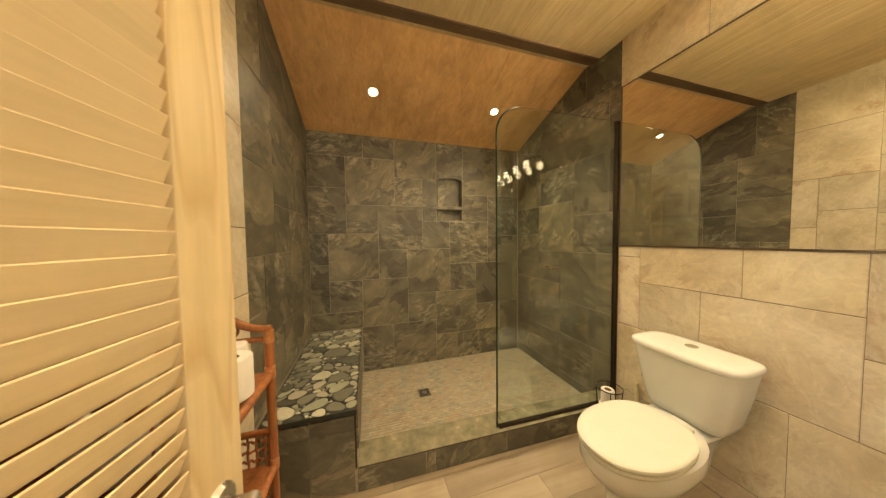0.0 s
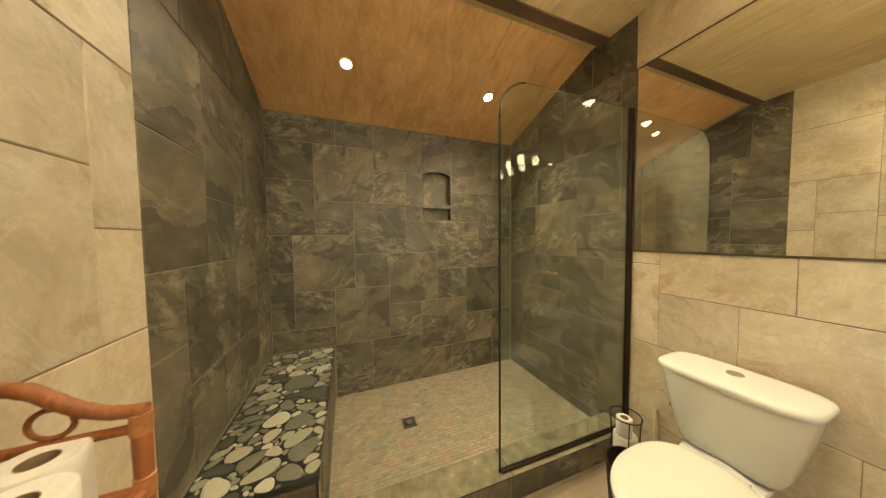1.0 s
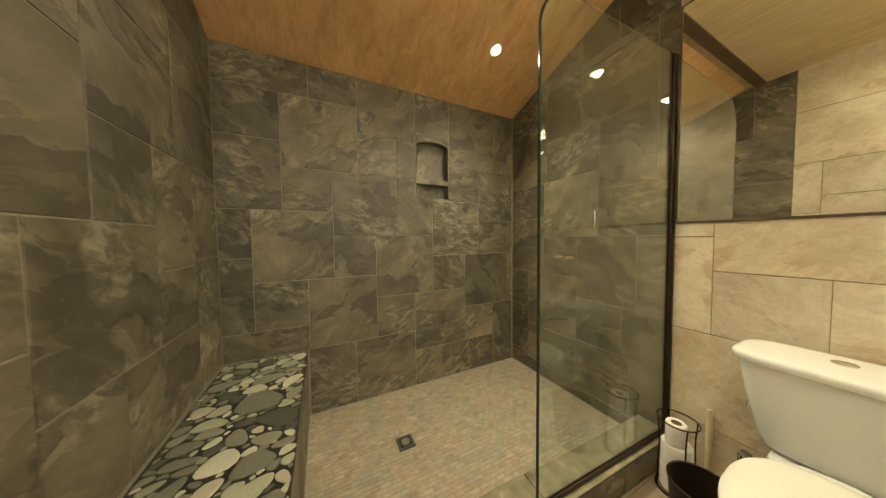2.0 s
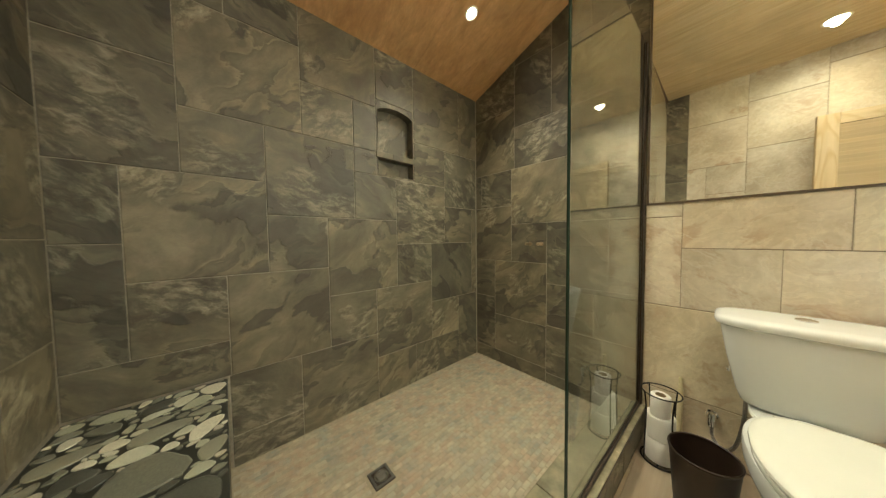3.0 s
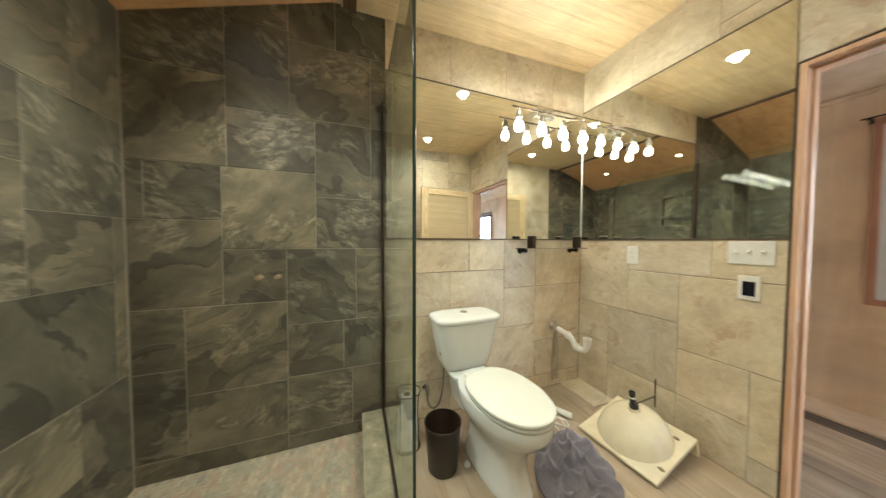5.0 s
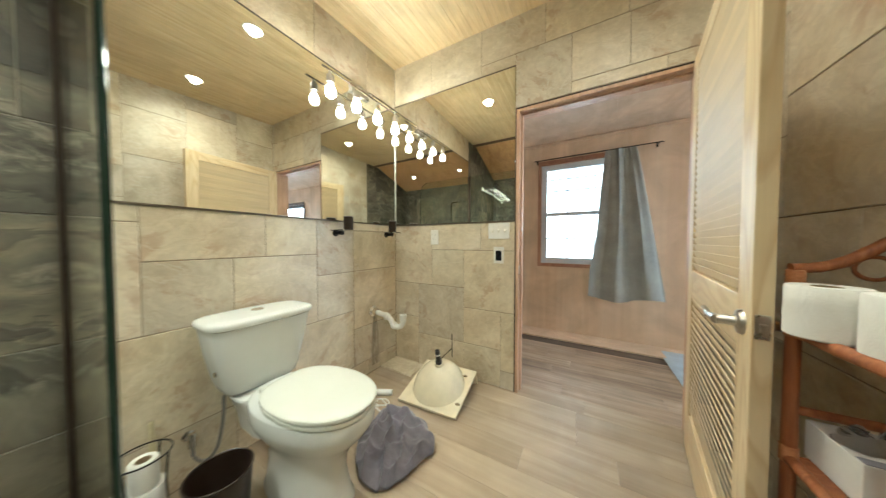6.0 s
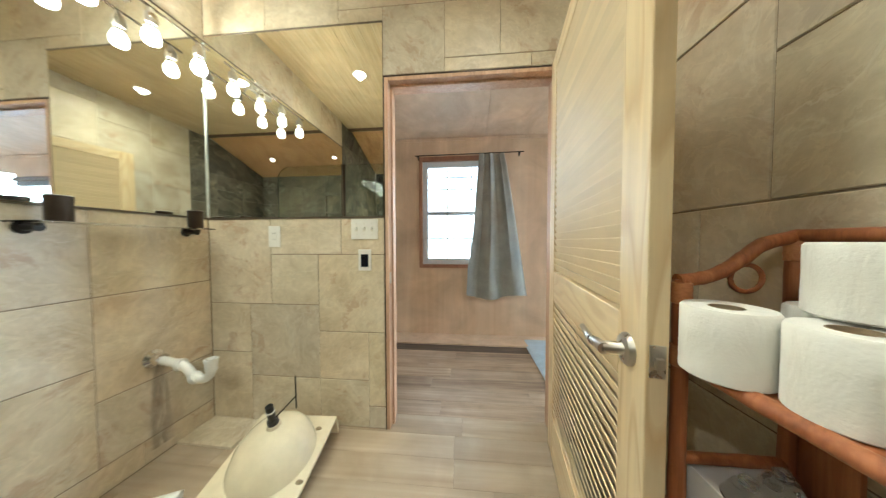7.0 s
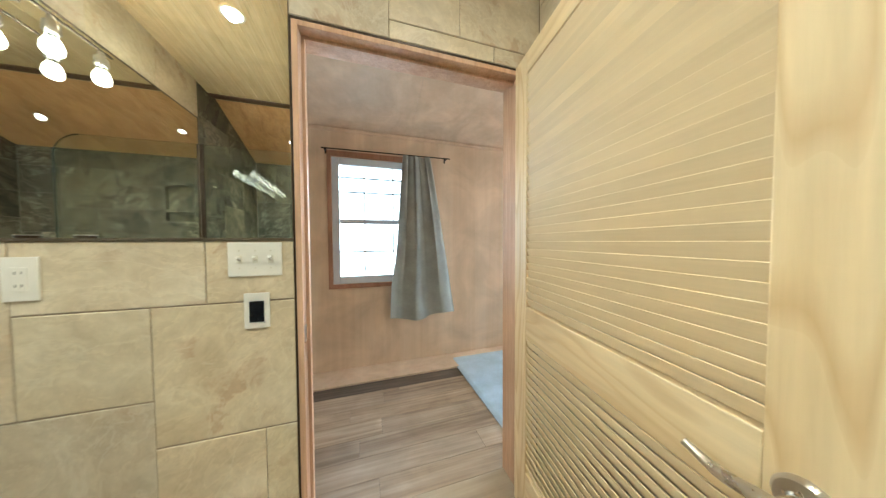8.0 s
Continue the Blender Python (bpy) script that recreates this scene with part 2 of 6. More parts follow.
def glow_material(name, colour, strength):
    m, nt, b = material(name, 0.4)
    b.inputs["Base Color"].default_value = (*colour, 1)
    b.inputs["Emission Color"].default_value = (*colour, 1)
    b.inputs["Emission Strength"].default_value = strength
    return m


def glass_material(name, colour, rough=0.0):
    m, nt, b = material(name, rough)
    b.inputs["Base Color"].default_value = (*colour, 1)
    b.inputs["Transmission Weight"].default_value = 1.0
    b.inputs["IOR"].default_value = 1.46
    return m


def cloth_material(name, colour, scale=260, blotch=0.16):
    m, nt, b = material(name, 0.95)
    v = coords(nt)
    weave = noise_tex(nt, v, scale, 3, 0.6)
    big = noise_tex(nt, v, 6, 5, 0.6)
    col = ramp(nt, big, [(0.3, tuple(c * (1 - blotch) for c in colour)), (0.7, tuple(c * (1 + blotch) for c in colour))])
    nt.links.new(mix(nt, 0.35, col, ramp(nt, weave, [(0.3, (0.6,) * 3), (0.7, (1.3,) * 3)]), "MULTIPLY"), b.inputs["Base Color"])
    b.inputs["Sheen Weight"].default_value = 0.3
    bump(nt, b, weave, 0.4, 0.002)
    return m


def trap_shadow_material():
    """The trap's shadow as a thin brown film, patchy, fading towards sides and foot."""
    m, nt, b = material("trap_shadow", 0.6)
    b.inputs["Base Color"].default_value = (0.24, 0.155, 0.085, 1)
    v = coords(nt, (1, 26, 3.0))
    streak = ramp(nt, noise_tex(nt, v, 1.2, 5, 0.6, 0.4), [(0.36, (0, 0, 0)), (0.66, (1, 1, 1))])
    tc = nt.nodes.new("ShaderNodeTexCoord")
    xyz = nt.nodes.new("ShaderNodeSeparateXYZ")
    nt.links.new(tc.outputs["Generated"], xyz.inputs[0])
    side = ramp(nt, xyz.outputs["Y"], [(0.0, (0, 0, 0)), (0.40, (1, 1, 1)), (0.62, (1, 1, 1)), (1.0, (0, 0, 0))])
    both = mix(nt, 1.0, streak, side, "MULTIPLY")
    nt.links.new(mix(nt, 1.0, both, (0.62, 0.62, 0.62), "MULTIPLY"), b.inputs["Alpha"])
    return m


def paper_material():
    """Soft quilted paper with shallow creases."""
    m, nt, b = material("toilet_paper", 0.95)
    v = coords(nt, (1, 1, 1), 13)
    crease = noise_tex(nt, warped(nt, v, 0.03, 0.45, 0), 26, 4, 0.55, 0.8)
    fine = noise_tex(nt, v, 240, 3, 0.6)
    col = ramp(nt, crease, [(0.3, (0.745, 0.718, 0.655)), (0.7, (0.80, 0.778, 0.716))])
    nt.links.new(col, b.inputs["Base Color"])
    b.inputs["Sheen Weight"].default_value = 0.2
    bump(nt, b, mix(nt, 0.18, crease, fine), 0.75, 0.004)
    return m


TRAP_SHADOW = trap_shadow_material()
SLATE = slate_material()
BEIGE = beige_material()
# kerb top lighter than the slate: the light it mirrors is in the colour
KERB_LIT_STONE = plain_material("honed_lit_kerb_stone", (0.240, 0.215, 0.140), 0.24, 0, 0.42, 11, 0.08)
GROUT_LIGHT = grout_material("pale_grout", (0.34, 0.305, 0.235))
GROUT_DARK = grout_material("brown_grout", (0.26, 0.205, 0.14))
MOSAIC_GROUT = grout_material("sandy_grout", (0.335, 0.285, 0.200))
DARK_STEEL = plain_material("dark_steel", (0.115, 0.108, 0.092), 0.45, 0.5)
DULL_STEEL = plain_material("dull_steel", (0.34, 0.32, 0.27), 0.5, 0.4)
TRIM_BROWN = plain_material("brown_metal_trim", (0.15, 0.115, 0.08), 0.4, 0.5)
EPOXY = plain_material("black_epoxy", (0.026, 0.027, 0.021), 0.3)
CEIL_WOOD = wood_material("ceiling_plywood", (0.560, 0.306, 0.129), (0.685, 0.400, 0.180), (0.785, 0.492, 0.236), "y", 0.42, 0.5)
CEIL_PINE = wood_material("ceiling_pine", (0.59, 0.43, 0.225), (0.685, 0.53, 0.30), (0.75, 0.61, 0.385), "y", 0.5, 0.9)
TRIM_CEDAR = wood_material("red_cedar_trim", (0.27, 0.125, 0.075), (0.36, 0.18, 0.11), (0.44, 0.24, 0.15), "z", 0.55, 1.0)
BEAM_WOOD = wood_material("dark_beam_wood", (0.085, 0.048, 0.026), (0.14, 0.083, 0.045), (0.21, 0.132, 0.075), "x", 0.65)
DOOR_PINE = wood_material("unfinished_pine", (0.675, 0.515, 0.288), (0.745, 0.595, 0.355), (0.80, 0.665, 0.435), "z", 0.45, 0.35, 0.0, 0.2, 0.8, 0.2, 0.8)
SLAT_PINE = wood_material("louvre_pine", (0.740, 0.590, 0.352), (0.765, 0.615, 0.377), (0.790, 0.640, 0.402), "x", 0.5, 0.7, 23.0, 0.12, 0.25, 0.10)
JAMB_WOOD = wood_material("jamb_cedar", (0.47, 0.275, 0.165), (0.58, 0.365, 0.23), (0.66, 0.45, 0.30), "z", 0.5, 1.0)
PLY_WALL = wood_material("wall_plywood", (0.585, 0.412, 0.270), (0.665, 0.497, 0.343), (0.745, 0.590, 0.435), "z", 0.5, 0.13, 0.0, 0.45, 0.8, 0.10)
FLOOR_WOOD = wood_material("washed_oak_plank", (0.205, 0.130, 0.074), (0.385, 0.282, 0.186), (0.54, 0.428, 0.31), "x", 0.46, 0.5, 41.0, 0.6, 0.9, 0.4)
# the same boards in a paler copy, the bathroom's glare put into the colour
BATH_GLARE_WOOD = wood_material("glare_oak_plank", (0.298, 0.225, 0.148), (0.396, 0.314, 0.218), (0.480, 0.396, 0.290), "x", 0.44, 0.32, 41.0, 0.45, 0.55, 0.16)
STRIP_WOOD = wood_material("bare_dark_board", (0.075, 0.05, 0.035), (0.12, 0.085, 0.06), (0.18, 0.135, 0.10), "x", 0.7)
RATTAN = wood_material("orange_rattan", (0.19, 0.060, 0.020), (0.32, 0.108, 0.036), (0.45, 0.175, 0.065), "z", 0.46, 2.0, 0.0, 0.6)
RATTAN_WRAP = wood_material("pale_cane_wrap", (0.36, 0.13, 0.045), (0.48, 0.20, 0.08), (0.58, 0.28, 0.12), "x", 0.42, 3.0, 0.0, 0.4)
PEBBLE_STOPS = [(0.0, (0.150, 0.150, 0.112)), (0.16, (0.46, 0.46, 0.345)), (0.27, (0.225, 0.220, 0.160)), (0.42, (0.075, 0.075, 0.058)), (0.56, (0.33, 0.335, 0.240)), (0.68, (0.54, 0.52, 0.40)), (0.78, (0.185, 0.180, 0.135)), (0.92, (0.40, 0.36, 0.27))]
PEBBLE = scatter_material("sliced_pebble", PEBBLE_STOPS, 0.3, wear=0.42, scale=16)
PEBBLE_CHIPS = scatter_material("sliced_pebble_chips", PEBBLE_STOPS, 0.3, True, 0.42, 16)
MOSAIC_STOPS = [(0.0, (0.335, 0.250, 0.180)), (0.15, (0.375, 0.310, 0.222)), (0.28, (0.285, 0.272, 0.210)), (0.40, (0.335, 0.258, 0.190)), (0.52, (0.245, 0.250, 0.198)), (0.64, (0.340, 0.305, 0.222)), (0.76, (0.400, 0.330, 0.235)), (0.86, (0.290, 0.228, 0.170)), (0.94, (0.185, 0.172, 0.138))]
MOSAIC_PATCHES = [(0.34, (0.285, 0.290, 0.235)), (0.44, (0.365, 0.325, 0.230)), (0.52, (0.425, 0.355, 0.240)), (0.58, (0.400, 0.285, 0.190)), (0.66, (0.315, 0.300, 0.235))]
MOSAIC = scatter_material("slate_mosaic", MOSAIC_STOPS, 0.5, wear=0.3, scale=14, patches=MOSAIC_PATCHES)
MOSAIC_FAR = scatter_material("slate_mosaic_joined", MOSAIC_STOPS, 0.5, True, 0.3, 14, MOSAIC_PATCHES)
PORCELAIN = plain_material("white_porcelain", (0.735, 0.745, 0.705), 0.09, 0, 0.02, 8, 0)
SEAT_PLASTIC = plain_material("cream_seat_plastic", (0.730, 0.735, 0.655), 0.16, 0, 0.02, 8, 0)
SINK_MARBLE = plain_material("cream_cultured_marble", (0.725, 0.645, 0.46), 0.20, 0, 0.08, 9, 0.02)
CHROME = plain_material("chrome", (0.75, 0.74, 0.72), 0.12, 1.0, 0.05)
NICKEL = plain_material("satin_nickel", (0.56, 0.52, 0.46), 0.28, 1.0, 0.08)
BLACK_METAL = plain_material("black_metal", (0.020, 0.017, 0.014), 0.4, 0.6)
BRONZE = plain_material("dark_bronze", (0.055, 0.038, 0.026), 0.42, 0.7)
BRASS = plain_material("worn_brass", (0.37, 0.285, 0.175), 0.38, 0.6, 0.2)
BLACK_PLASTIC = plain_material("black_plastic", (0.022, 0.018, 0.015), 0.38)
BROWN_PLASTIC = plain_material("dark_brown_plastic", (0.030, 0.017, 0.010), 0.42)
WHITE_PLASTIC = plain_material("white_plastic", (0.80, 0.78, 0.72), 0.3, 0, 0.03)
PVC = plain_material("white_pvc", (0.78, 0.77, 0.73), 0.35, 0, 0.06)
SCREEN = plain_material("black_screen", (0.012, 0.013, 0.016), 0.12, 0, 0.05)
PAPER = paper_material()
CARDBOARD = plain_material("cardboard_core", (0.30, 0.22, 0.13), 0.9)
BOX_WHITE = plain_material("white_carton", (0.74, 0.72, 0.68), 0.6, 0, 0.08, 12)
BOX_GREY = plain_material("grey_flap", (0.25, 0.24, 0.27), 0.5, 0, 0.5, 7)
TOWEL = cloth_material("grey_bath_mat", (0.160, 0.145, 0.172), 260, 0.34)
CURTAIN = cloth_material("grey_green_curtain", (0.300, 0.305, 0.275), 400)
CARPET = cloth_material("pale_blue_carpet", (0.40, 0.49, 0.56), 180)
GLASS = glass_material("clear_green_glass", (0.86, 0.94, 0.90))
CLEAR = glass_material("clear_glass", (0.97, 0.99, 0.98))
FILM = glass_material("clear_plastic_film", (0.92, 0.91, 0.90), 0.04)
FILM.node_tree.nodes["Principled BSDF"].inputs["Transmission Weight"].default_value = 0.98
FILM.node_tree.nodes["Principled BSDF"].inputs["IOR"].default_value = 1.22
MIRROR, _, mirror_shader = material("mirror_silver", 0.0, 1.0)
mirror_shader.inputs["Base Color"].default_value = (0.88, 0.89, 0.85, 1)
SPOT_LIGHT = glow_material("spot_lens", WARM, SPOT_GLOW)
WAFER_LIGHT = glow_material("wafer_lens", WARM, 45.0)
BULB_LIGHT = glow_material("bulb_glow", WARM, BULB_GLOW)
DAYLIGHT = glow_material("daylight_backdrop", (0.93, 0.97, 1.0), DAY_GLOW)
IVORY = plain_material("ivory_plastic", (0.70, 0.67, 0.58), 0.4)
VINYL = plain_material("white_vinyl_frame", (0.62, 0.65, 0.69), 0.35, 0, 0.03)


# ---- building helpers ----
def finish(name, bm, mat, smooth=False):
    me = bpy.data.meshes.new(name)
    bmesh.ops.recalc_face_normals(bm, faces=bm.faces)
    if smooth:
        for f in bm.faces:
            f.smooth = True
    bm.to_mesh(me)
    bm.free()
    me.materials.append(mat)
    return me


def part(name, bm, mat, parent=None, label="", smooth=False):
    ob = new(name, finish(name, bm, mat, smooth))
    if smooth:
        ob.data.set_sharp_from_angle(angle=radians(38))
    ob.parent = parent
    if label:
        ob["label"] = label
    return ob


def thing(name, label, category, at=(0, 0, 0), turn=0.0, group="", kind=""):
    ob = new(name)
    ob.matrix_basis = pose(*at, 0, 0, turn)
    ob.empty_display_size = 0.05
    return tagged(ob, label, category, group, kind)


def box(bm, x0, y0, z0, x1, y1, z1, bevel=0.0, m=None):
    """A box between two corners, its edges rounded by bevel."""
    made = bmesh.ops.create_cube(bm, size=1.0)["verts"]
    t = Matrix.Translation(((x0 + x1) / 2, (y0 + y1) / 2, (z0 + z1) / 2)) @ Matrix.Diagonal((abs(x1 - x0), abs(y1 - y0), abs(z1 - z0), 1))
    bmesh.ops.transform(bm, matrix=t, verts=made)
    if bevel:
        edges = list({e for v in made for e in v.link_edges})
        made = bmesh.ops.bevel(bm, geom=edges, offset=bevel, segments=2, affect="EDGES", profile=0.6)["verts"]
    if m is not None:
        bmesh.ops.transform(bm, matrix=m, verts=made)
    return made


def lathe(bm, profile, steps=28, m=None, sx=1.0, sy=1.0):
    """A body of revolution about z from (radius, height) pairs."""
    rings, made = [], []
    for r, z in profile:
        if r < 1e-5:
            ring = [bm.verts.new((0, 0, z))]
        else:
            ring = [bm.verts.new((sx * r * math.cos(2 * math.pi * k / steps), sy * r * math.sin(2 * math.pi * k / steps), z)) for k in range(steps)]
        rings.append(ring)
        made += ring
    for a, b in zip(rings, rings[1:]):
        for k in range(steps):
            q = (k + 1) % steps
            if len(a) == 1 and len(b) == 1:
                continue
            if len(a) == 1:
                bm.faces.new((a[0], b[k], b[q]))
            elif len(b) == 1:
                bm.faces.new((a[k], a[q], b[0]))
            else:
                bm.faces.new((a[k], a[q], b[q], b[k]))
    if m is not None:
        bmesh.ops.transform(bm, matrix=m, verts=made)
    return made


def loft(bm, rings, cap=True):
    """Skin over closed rings of equally many points."""
    rows = [[bm.verts.new(p) for p in ring] for ring in rings]
    n = len(rows[0])
    for a, b in zip(rows, rows[1:]):
        for k in range(n):
            bm.faces.new((a[k], a[(k + 1) % n], b[(k + 1) % n], b[k]))
    if cap:
        bm.faces.new(rows[0])
        bm.faces.new(rows[-1])
    return [v for row in rows for v in row]


def tube(bm, points, radius, steps=8, closed=False, wobble=0.0):
    """A round rod along a line of points; radius is a number or one for each point."""
    pts = [Vector(p) for p in points]
    rings = []
    up = Vector((0.13, 0.21, 0.97))
    for k, p in enumerate(pts):
        a = pts[k - 1] if (k or closed) else p
        b = pts[(k + 1) % len(pts)] if (k + 1 < len(pts) or closed) else p
        d = (b - a).normalized()
        side = d.cross(up)
        if side.length < 0.2:
            side = d.cross(Vector((1, 0, 0)))
        side.normalize()
        other = side.cross(d)
        r = radius[k] if isinstance(radius, (list, tuple)) else radius
        r *= 1 + wobble * math.sin(k * 2.1)
        rings.append([p + r * (math.cos(2 * math.pi * j / steps) * side + math.sin(2 * math.pi * j / steps) * other) for j in range(steps)])
    if closed:
        rings.append(rings[0])
    return loft(bm, rings, cap=not closed)


def superellipse(cx, cy, z, a, b, n=40, power=2.5, front=None):
    """A ring; front gives the half-length towards -x another value."""
    out = []
    for k in range(n):
        t = 2 * math.pi * k / n
        c, s = math.cos(t), math.sin(t)
        ax = front if (front and c < 0) else a
        out.append((cx + ax * math.copysign(abs(c) ** (2 / power), c), cy + b * math.copysign(abs(s) ** (2 / power), s), z))
    return out


def curve_points(points, per=6):
    """A smooth line through the given points."""
    p = [Vector(q) for q in points]
    p = [2 * p[0] - p[1]] + p + [2 * p[-1] - p[-2]]
    out = []
    for k in range(1, len(p) - 2):
        for j in range(per):
            t = j / per
            a, b, c, d = p[k - 1], p[k], p[k + 1], p[k + 2]
            out.append(0.5 * ((2 * b) + (c - a) * t + (2 * a - 5 * b + 4 * c - d) * t * t + (3 * b - a - 3 * c + d) * t ** 3))
    return out + [p[-2]]


TILE_MESHES = {}


def tile_mesh(name, w, h, d, mat, edge=0.0022):
    """A tile w by h, d thick, centred, its face towards -y, with softened face edges."""
    key = (name, round(w, 3), round(h, 3), mat.name)
    if key not in TILE_MESHES:
        a, b = w / 2, h / 2
        back = [(-a, d, -b), (a, d, -b), (a, d, b), (-a, d, b)]
        side = [(-a, edge, -b), (a, edge, -b), (a, edge, b), (-a, edge, b)]
        face = [(-a + edge, 0, -b + edge), (a - edge, 0, -b + edge), (a - edge, 0, b - edge), (-a + edge, 0, b - edge)]
        quads = [(k, (k + 1) % 4, 4 + (k + 1) % 4, 4 + k) for k in range(4)]
        quads += [(4 + k, 4 + (k + 1) % 4, 8 + (k + 1) % 4, 8 + k) for k in range(4)] + [(8, 9, 10, 11)]
        me = bpy.data.meshes.new(name)
        me.from_pydata(back + side + face, [], quads)
        me.materials.append(mat)
        TILE_MESHES[key] = me
    return TILE_MESHES[key]


def cut_tile_mesh(name, ring, d, mat, edge=0.0022):
    """A tile of any convex outline, (u, v) pairs about its centre."""
    n = len(ring)
    inner = [(u - math.copysign(edge, u), v - math.copysign(edge, v)) for u, v in ring]
    verts = [(u, d, v) for u, v in ring] + [(u, edge, v) for u, v in ring] + [(u, 0, v) for u, v in inner]
    quads = [(k, (k + 1) % n, n + (k + 1) % n, n + k) for k in range(n)]
    quads += [(n + k, n + (k + 1) % n, 2 * n + (k + 1) % n, 2 * n + k) for k in range(n)] + [tuple(range(2 * n, 3 * n))]
    me = bpy.data.meshes.new(name)
    me.from_pydata(verts, [], quads)
    me.materials.append(mat)
    return me


def lay_tiles(wall, mat, rects, place, turn, top=None, gap=0.0032, side=0.0032, name="tile"):
    """Tiles from (u0, v0, u1, v1) on a wall. place(u, v) gives the point on the wall's face, turn the heading of the tile; top(u) cuts them under a slope."""
    for u0, v0, u1, v1 in rects:
        lean = (random.random() - 0.5) * 0.0012
        c = ((u0 + u1) / 2, (v0 + v1) / 2)
        sign = 1 if turn in (0, 90) else -1
        if top and min(top(u0), top(u1)) < v1:
            a, b = min(v1, top(u0)), min(v1, top(u1))
            if max(a, b) < v0 + 0.02:
                continue
            a, b = max(a, v0 + 0.004), max(b, v0 + 0.004)
            ring = [(u0 + side / 2, v0 + gap / 2), (u1 - side / 2, v0 + gap / 2), (u1 - side / 2, b), (u0 + side / 2, a)]
            me = cut_tile_mesh(name, [(sign * (u - c[0]), v - c[1]) for u, v in ring], 0.012, mat)
        else:
            me = tile_mesh(name, u1 - u0 - side, v1 - v0 - gap, 0.012, mat)
        ob = new(name, me)
        x, y, z = place(*c)
        ob.matrix_basis = pose(x, y, z, 0, 0, turn) @ pose(0, lean, 0)
        ob.parent = wall


# ---- structure ----
def structure(name, bm, mat, label=""):
    return tagged(part(name, bm, mat), label, "", "", "structure")


NICHE = (0.636, 0.924, 1.497, 1.978)     # x0, x1, z0, z1
wall_north = bmesh.new()
for x0, z0, x1, z1 in ((WEST - 0.15, -0.1, NICHE[0], 2.75), (NICHE[1], -0.1, EAST + 0.16, 2.75), (NICHE[0], -0.1, NICHE[1], NICHE[2]), (NICHE[0], NICHE[3], NICHE[1], 2.75)):
    box(wall_north, x0, NORTH + 0.003, z0, x1, NORTH + 0.15, z1)
box(wall_north, NICHE[0] - 0.02, NORTH + 0.151, NICHE[2] - 0.02, NICHE[1] + 0.02, NORTH + 0.17, NICHE[3] + 0.02)
wall_north = structure("wall_north", wall_north, GROUT_LIGHT, "slate-look tiled wall of the shower with pale grout")

bm = bmesh.new()
box(bm, EAST + 0.008, EDGE, -0.1, EAST + 0.16, NORTH + 0.003, 2.75)
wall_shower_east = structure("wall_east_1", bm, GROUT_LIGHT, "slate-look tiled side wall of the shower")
bm = bmesh.new()
box(bm, EAST + 0.003, SOUTH - 0.12, -0.1, EAST + 0.16, EDGE, 2.78)
wall_east = structure("wall_east_2", bm, GROUT_DARK, "beige stone-look tiled wall with dark grout lines")

bm = bmesh.new()
box(bm, WEST - 0.15, EDGE, -0.1, WEST - 0.003, NORTH + 0.003, 2.75)
wall_shower_west = structure("wall_west_1", bm, GROUT_LIGHT, "slate-look tiled wall beside the shower bench")
bm = bmesh.new()
box(bm, WEST - 0.15, SOUTH - 0.12, -0.1, WEST - 0.003, EDGE, 2.78)
wall_west = structure("wall_west_2", bm, GROUT_DARK, "beige stone-look tiled wall behind the open door")

bm = bmesh.new()
box(bm, JAMB_E + 0.006, SOUTH - 0.12, -0.1, EAST + 0.003, SOUTH - 0.003, 2.78)
box(bm, WEST - 0.003, SOUTH - 0.12, -0.1, JAMB_W - 0.006, SOUTH - 0.003, 2.78)
box(bm, JAMB_W - 0.006, SOUTH - 0.12, HEAD + 0.006, JAMB_E + 0.006, SOUTH - 0.003, 2.78)
wall_south = structure("wall_south", bm, GROUT_DARK, "beige stone-look tiled wall with the doorway in it")


def slab(bm, x0, x1, y0, z0, y1, z1, thick):
    """A ceiling panel between two heights."""
    v = [bm.verts.new(p) for p in ((x0, y0, z0), (x1, y0, z0), (x1, y1, z1), (x0, y1, z1), (x0, y0, z0 + thick), (x1, y0, z0 + thick), (x1, y1, z1 + thick), (x0, y1, z1 + thick))]
    for f in ((0, 1, 2, 3), (4, 5, 6, 7), (0, 1, 5, 4), (1, 2, 6, 5), (2, 3, 7, 6), (3, 0, 4, 7)):
        bm.faces.new([v[k] for k in f])


bm = bmesh.new()
xs = [WEST - 0.1, -0.27, 0.94, EAST + 0.12]
for a, b in zip(xs, xs[1:]):
    slab(bm, a + 0.0015, b - 0.0015, BEAM_Y - 0.06, BEAM_Z + 0.06 * SLOPE, NORTH + 0.1, LOW_Z - 0.1 * SLOPE, 0.012)
slab(bm, WEST - 0.12, EAST + 0.14, BEAM_Y - 0.06, BEAM_Z + 0.034, NORTH + 0.1, LOW_Z - 0.1 * SLOPE + 0.014, 0.03)
structure("ceiling_1", bm, CEIL_WOOD, "orange-toned plywood ceiling sloping down over the shower")
bm = bmesh.new()
x = WEST - 0.1
while x < EAST + 0.1:
    slab(bm, x + 0.001, x + 0.0975, SOUTH - 0.03, SOUTH_Z + 0.001, BEAM_Y - 0.02, ceiling_at(1.5), 0.012)
    x += 0.0985
slab(bm, WEST - 0.12, EAST + 0.14, SOUTH - 0.1, SOUTH_Z + 0.013, BEAM_Y + 0.02, ceiling_at(1.5) + 0.013, 0.03)
structure("ceiling_2", bm, CEIL_PINE, "yellow pine board ceiling with narrow grooves")
bm = bmesh.new()
box(bm, WEST, 1.480, 2.611, EAST + 0.006, 1.554, 2.70, 0.003)
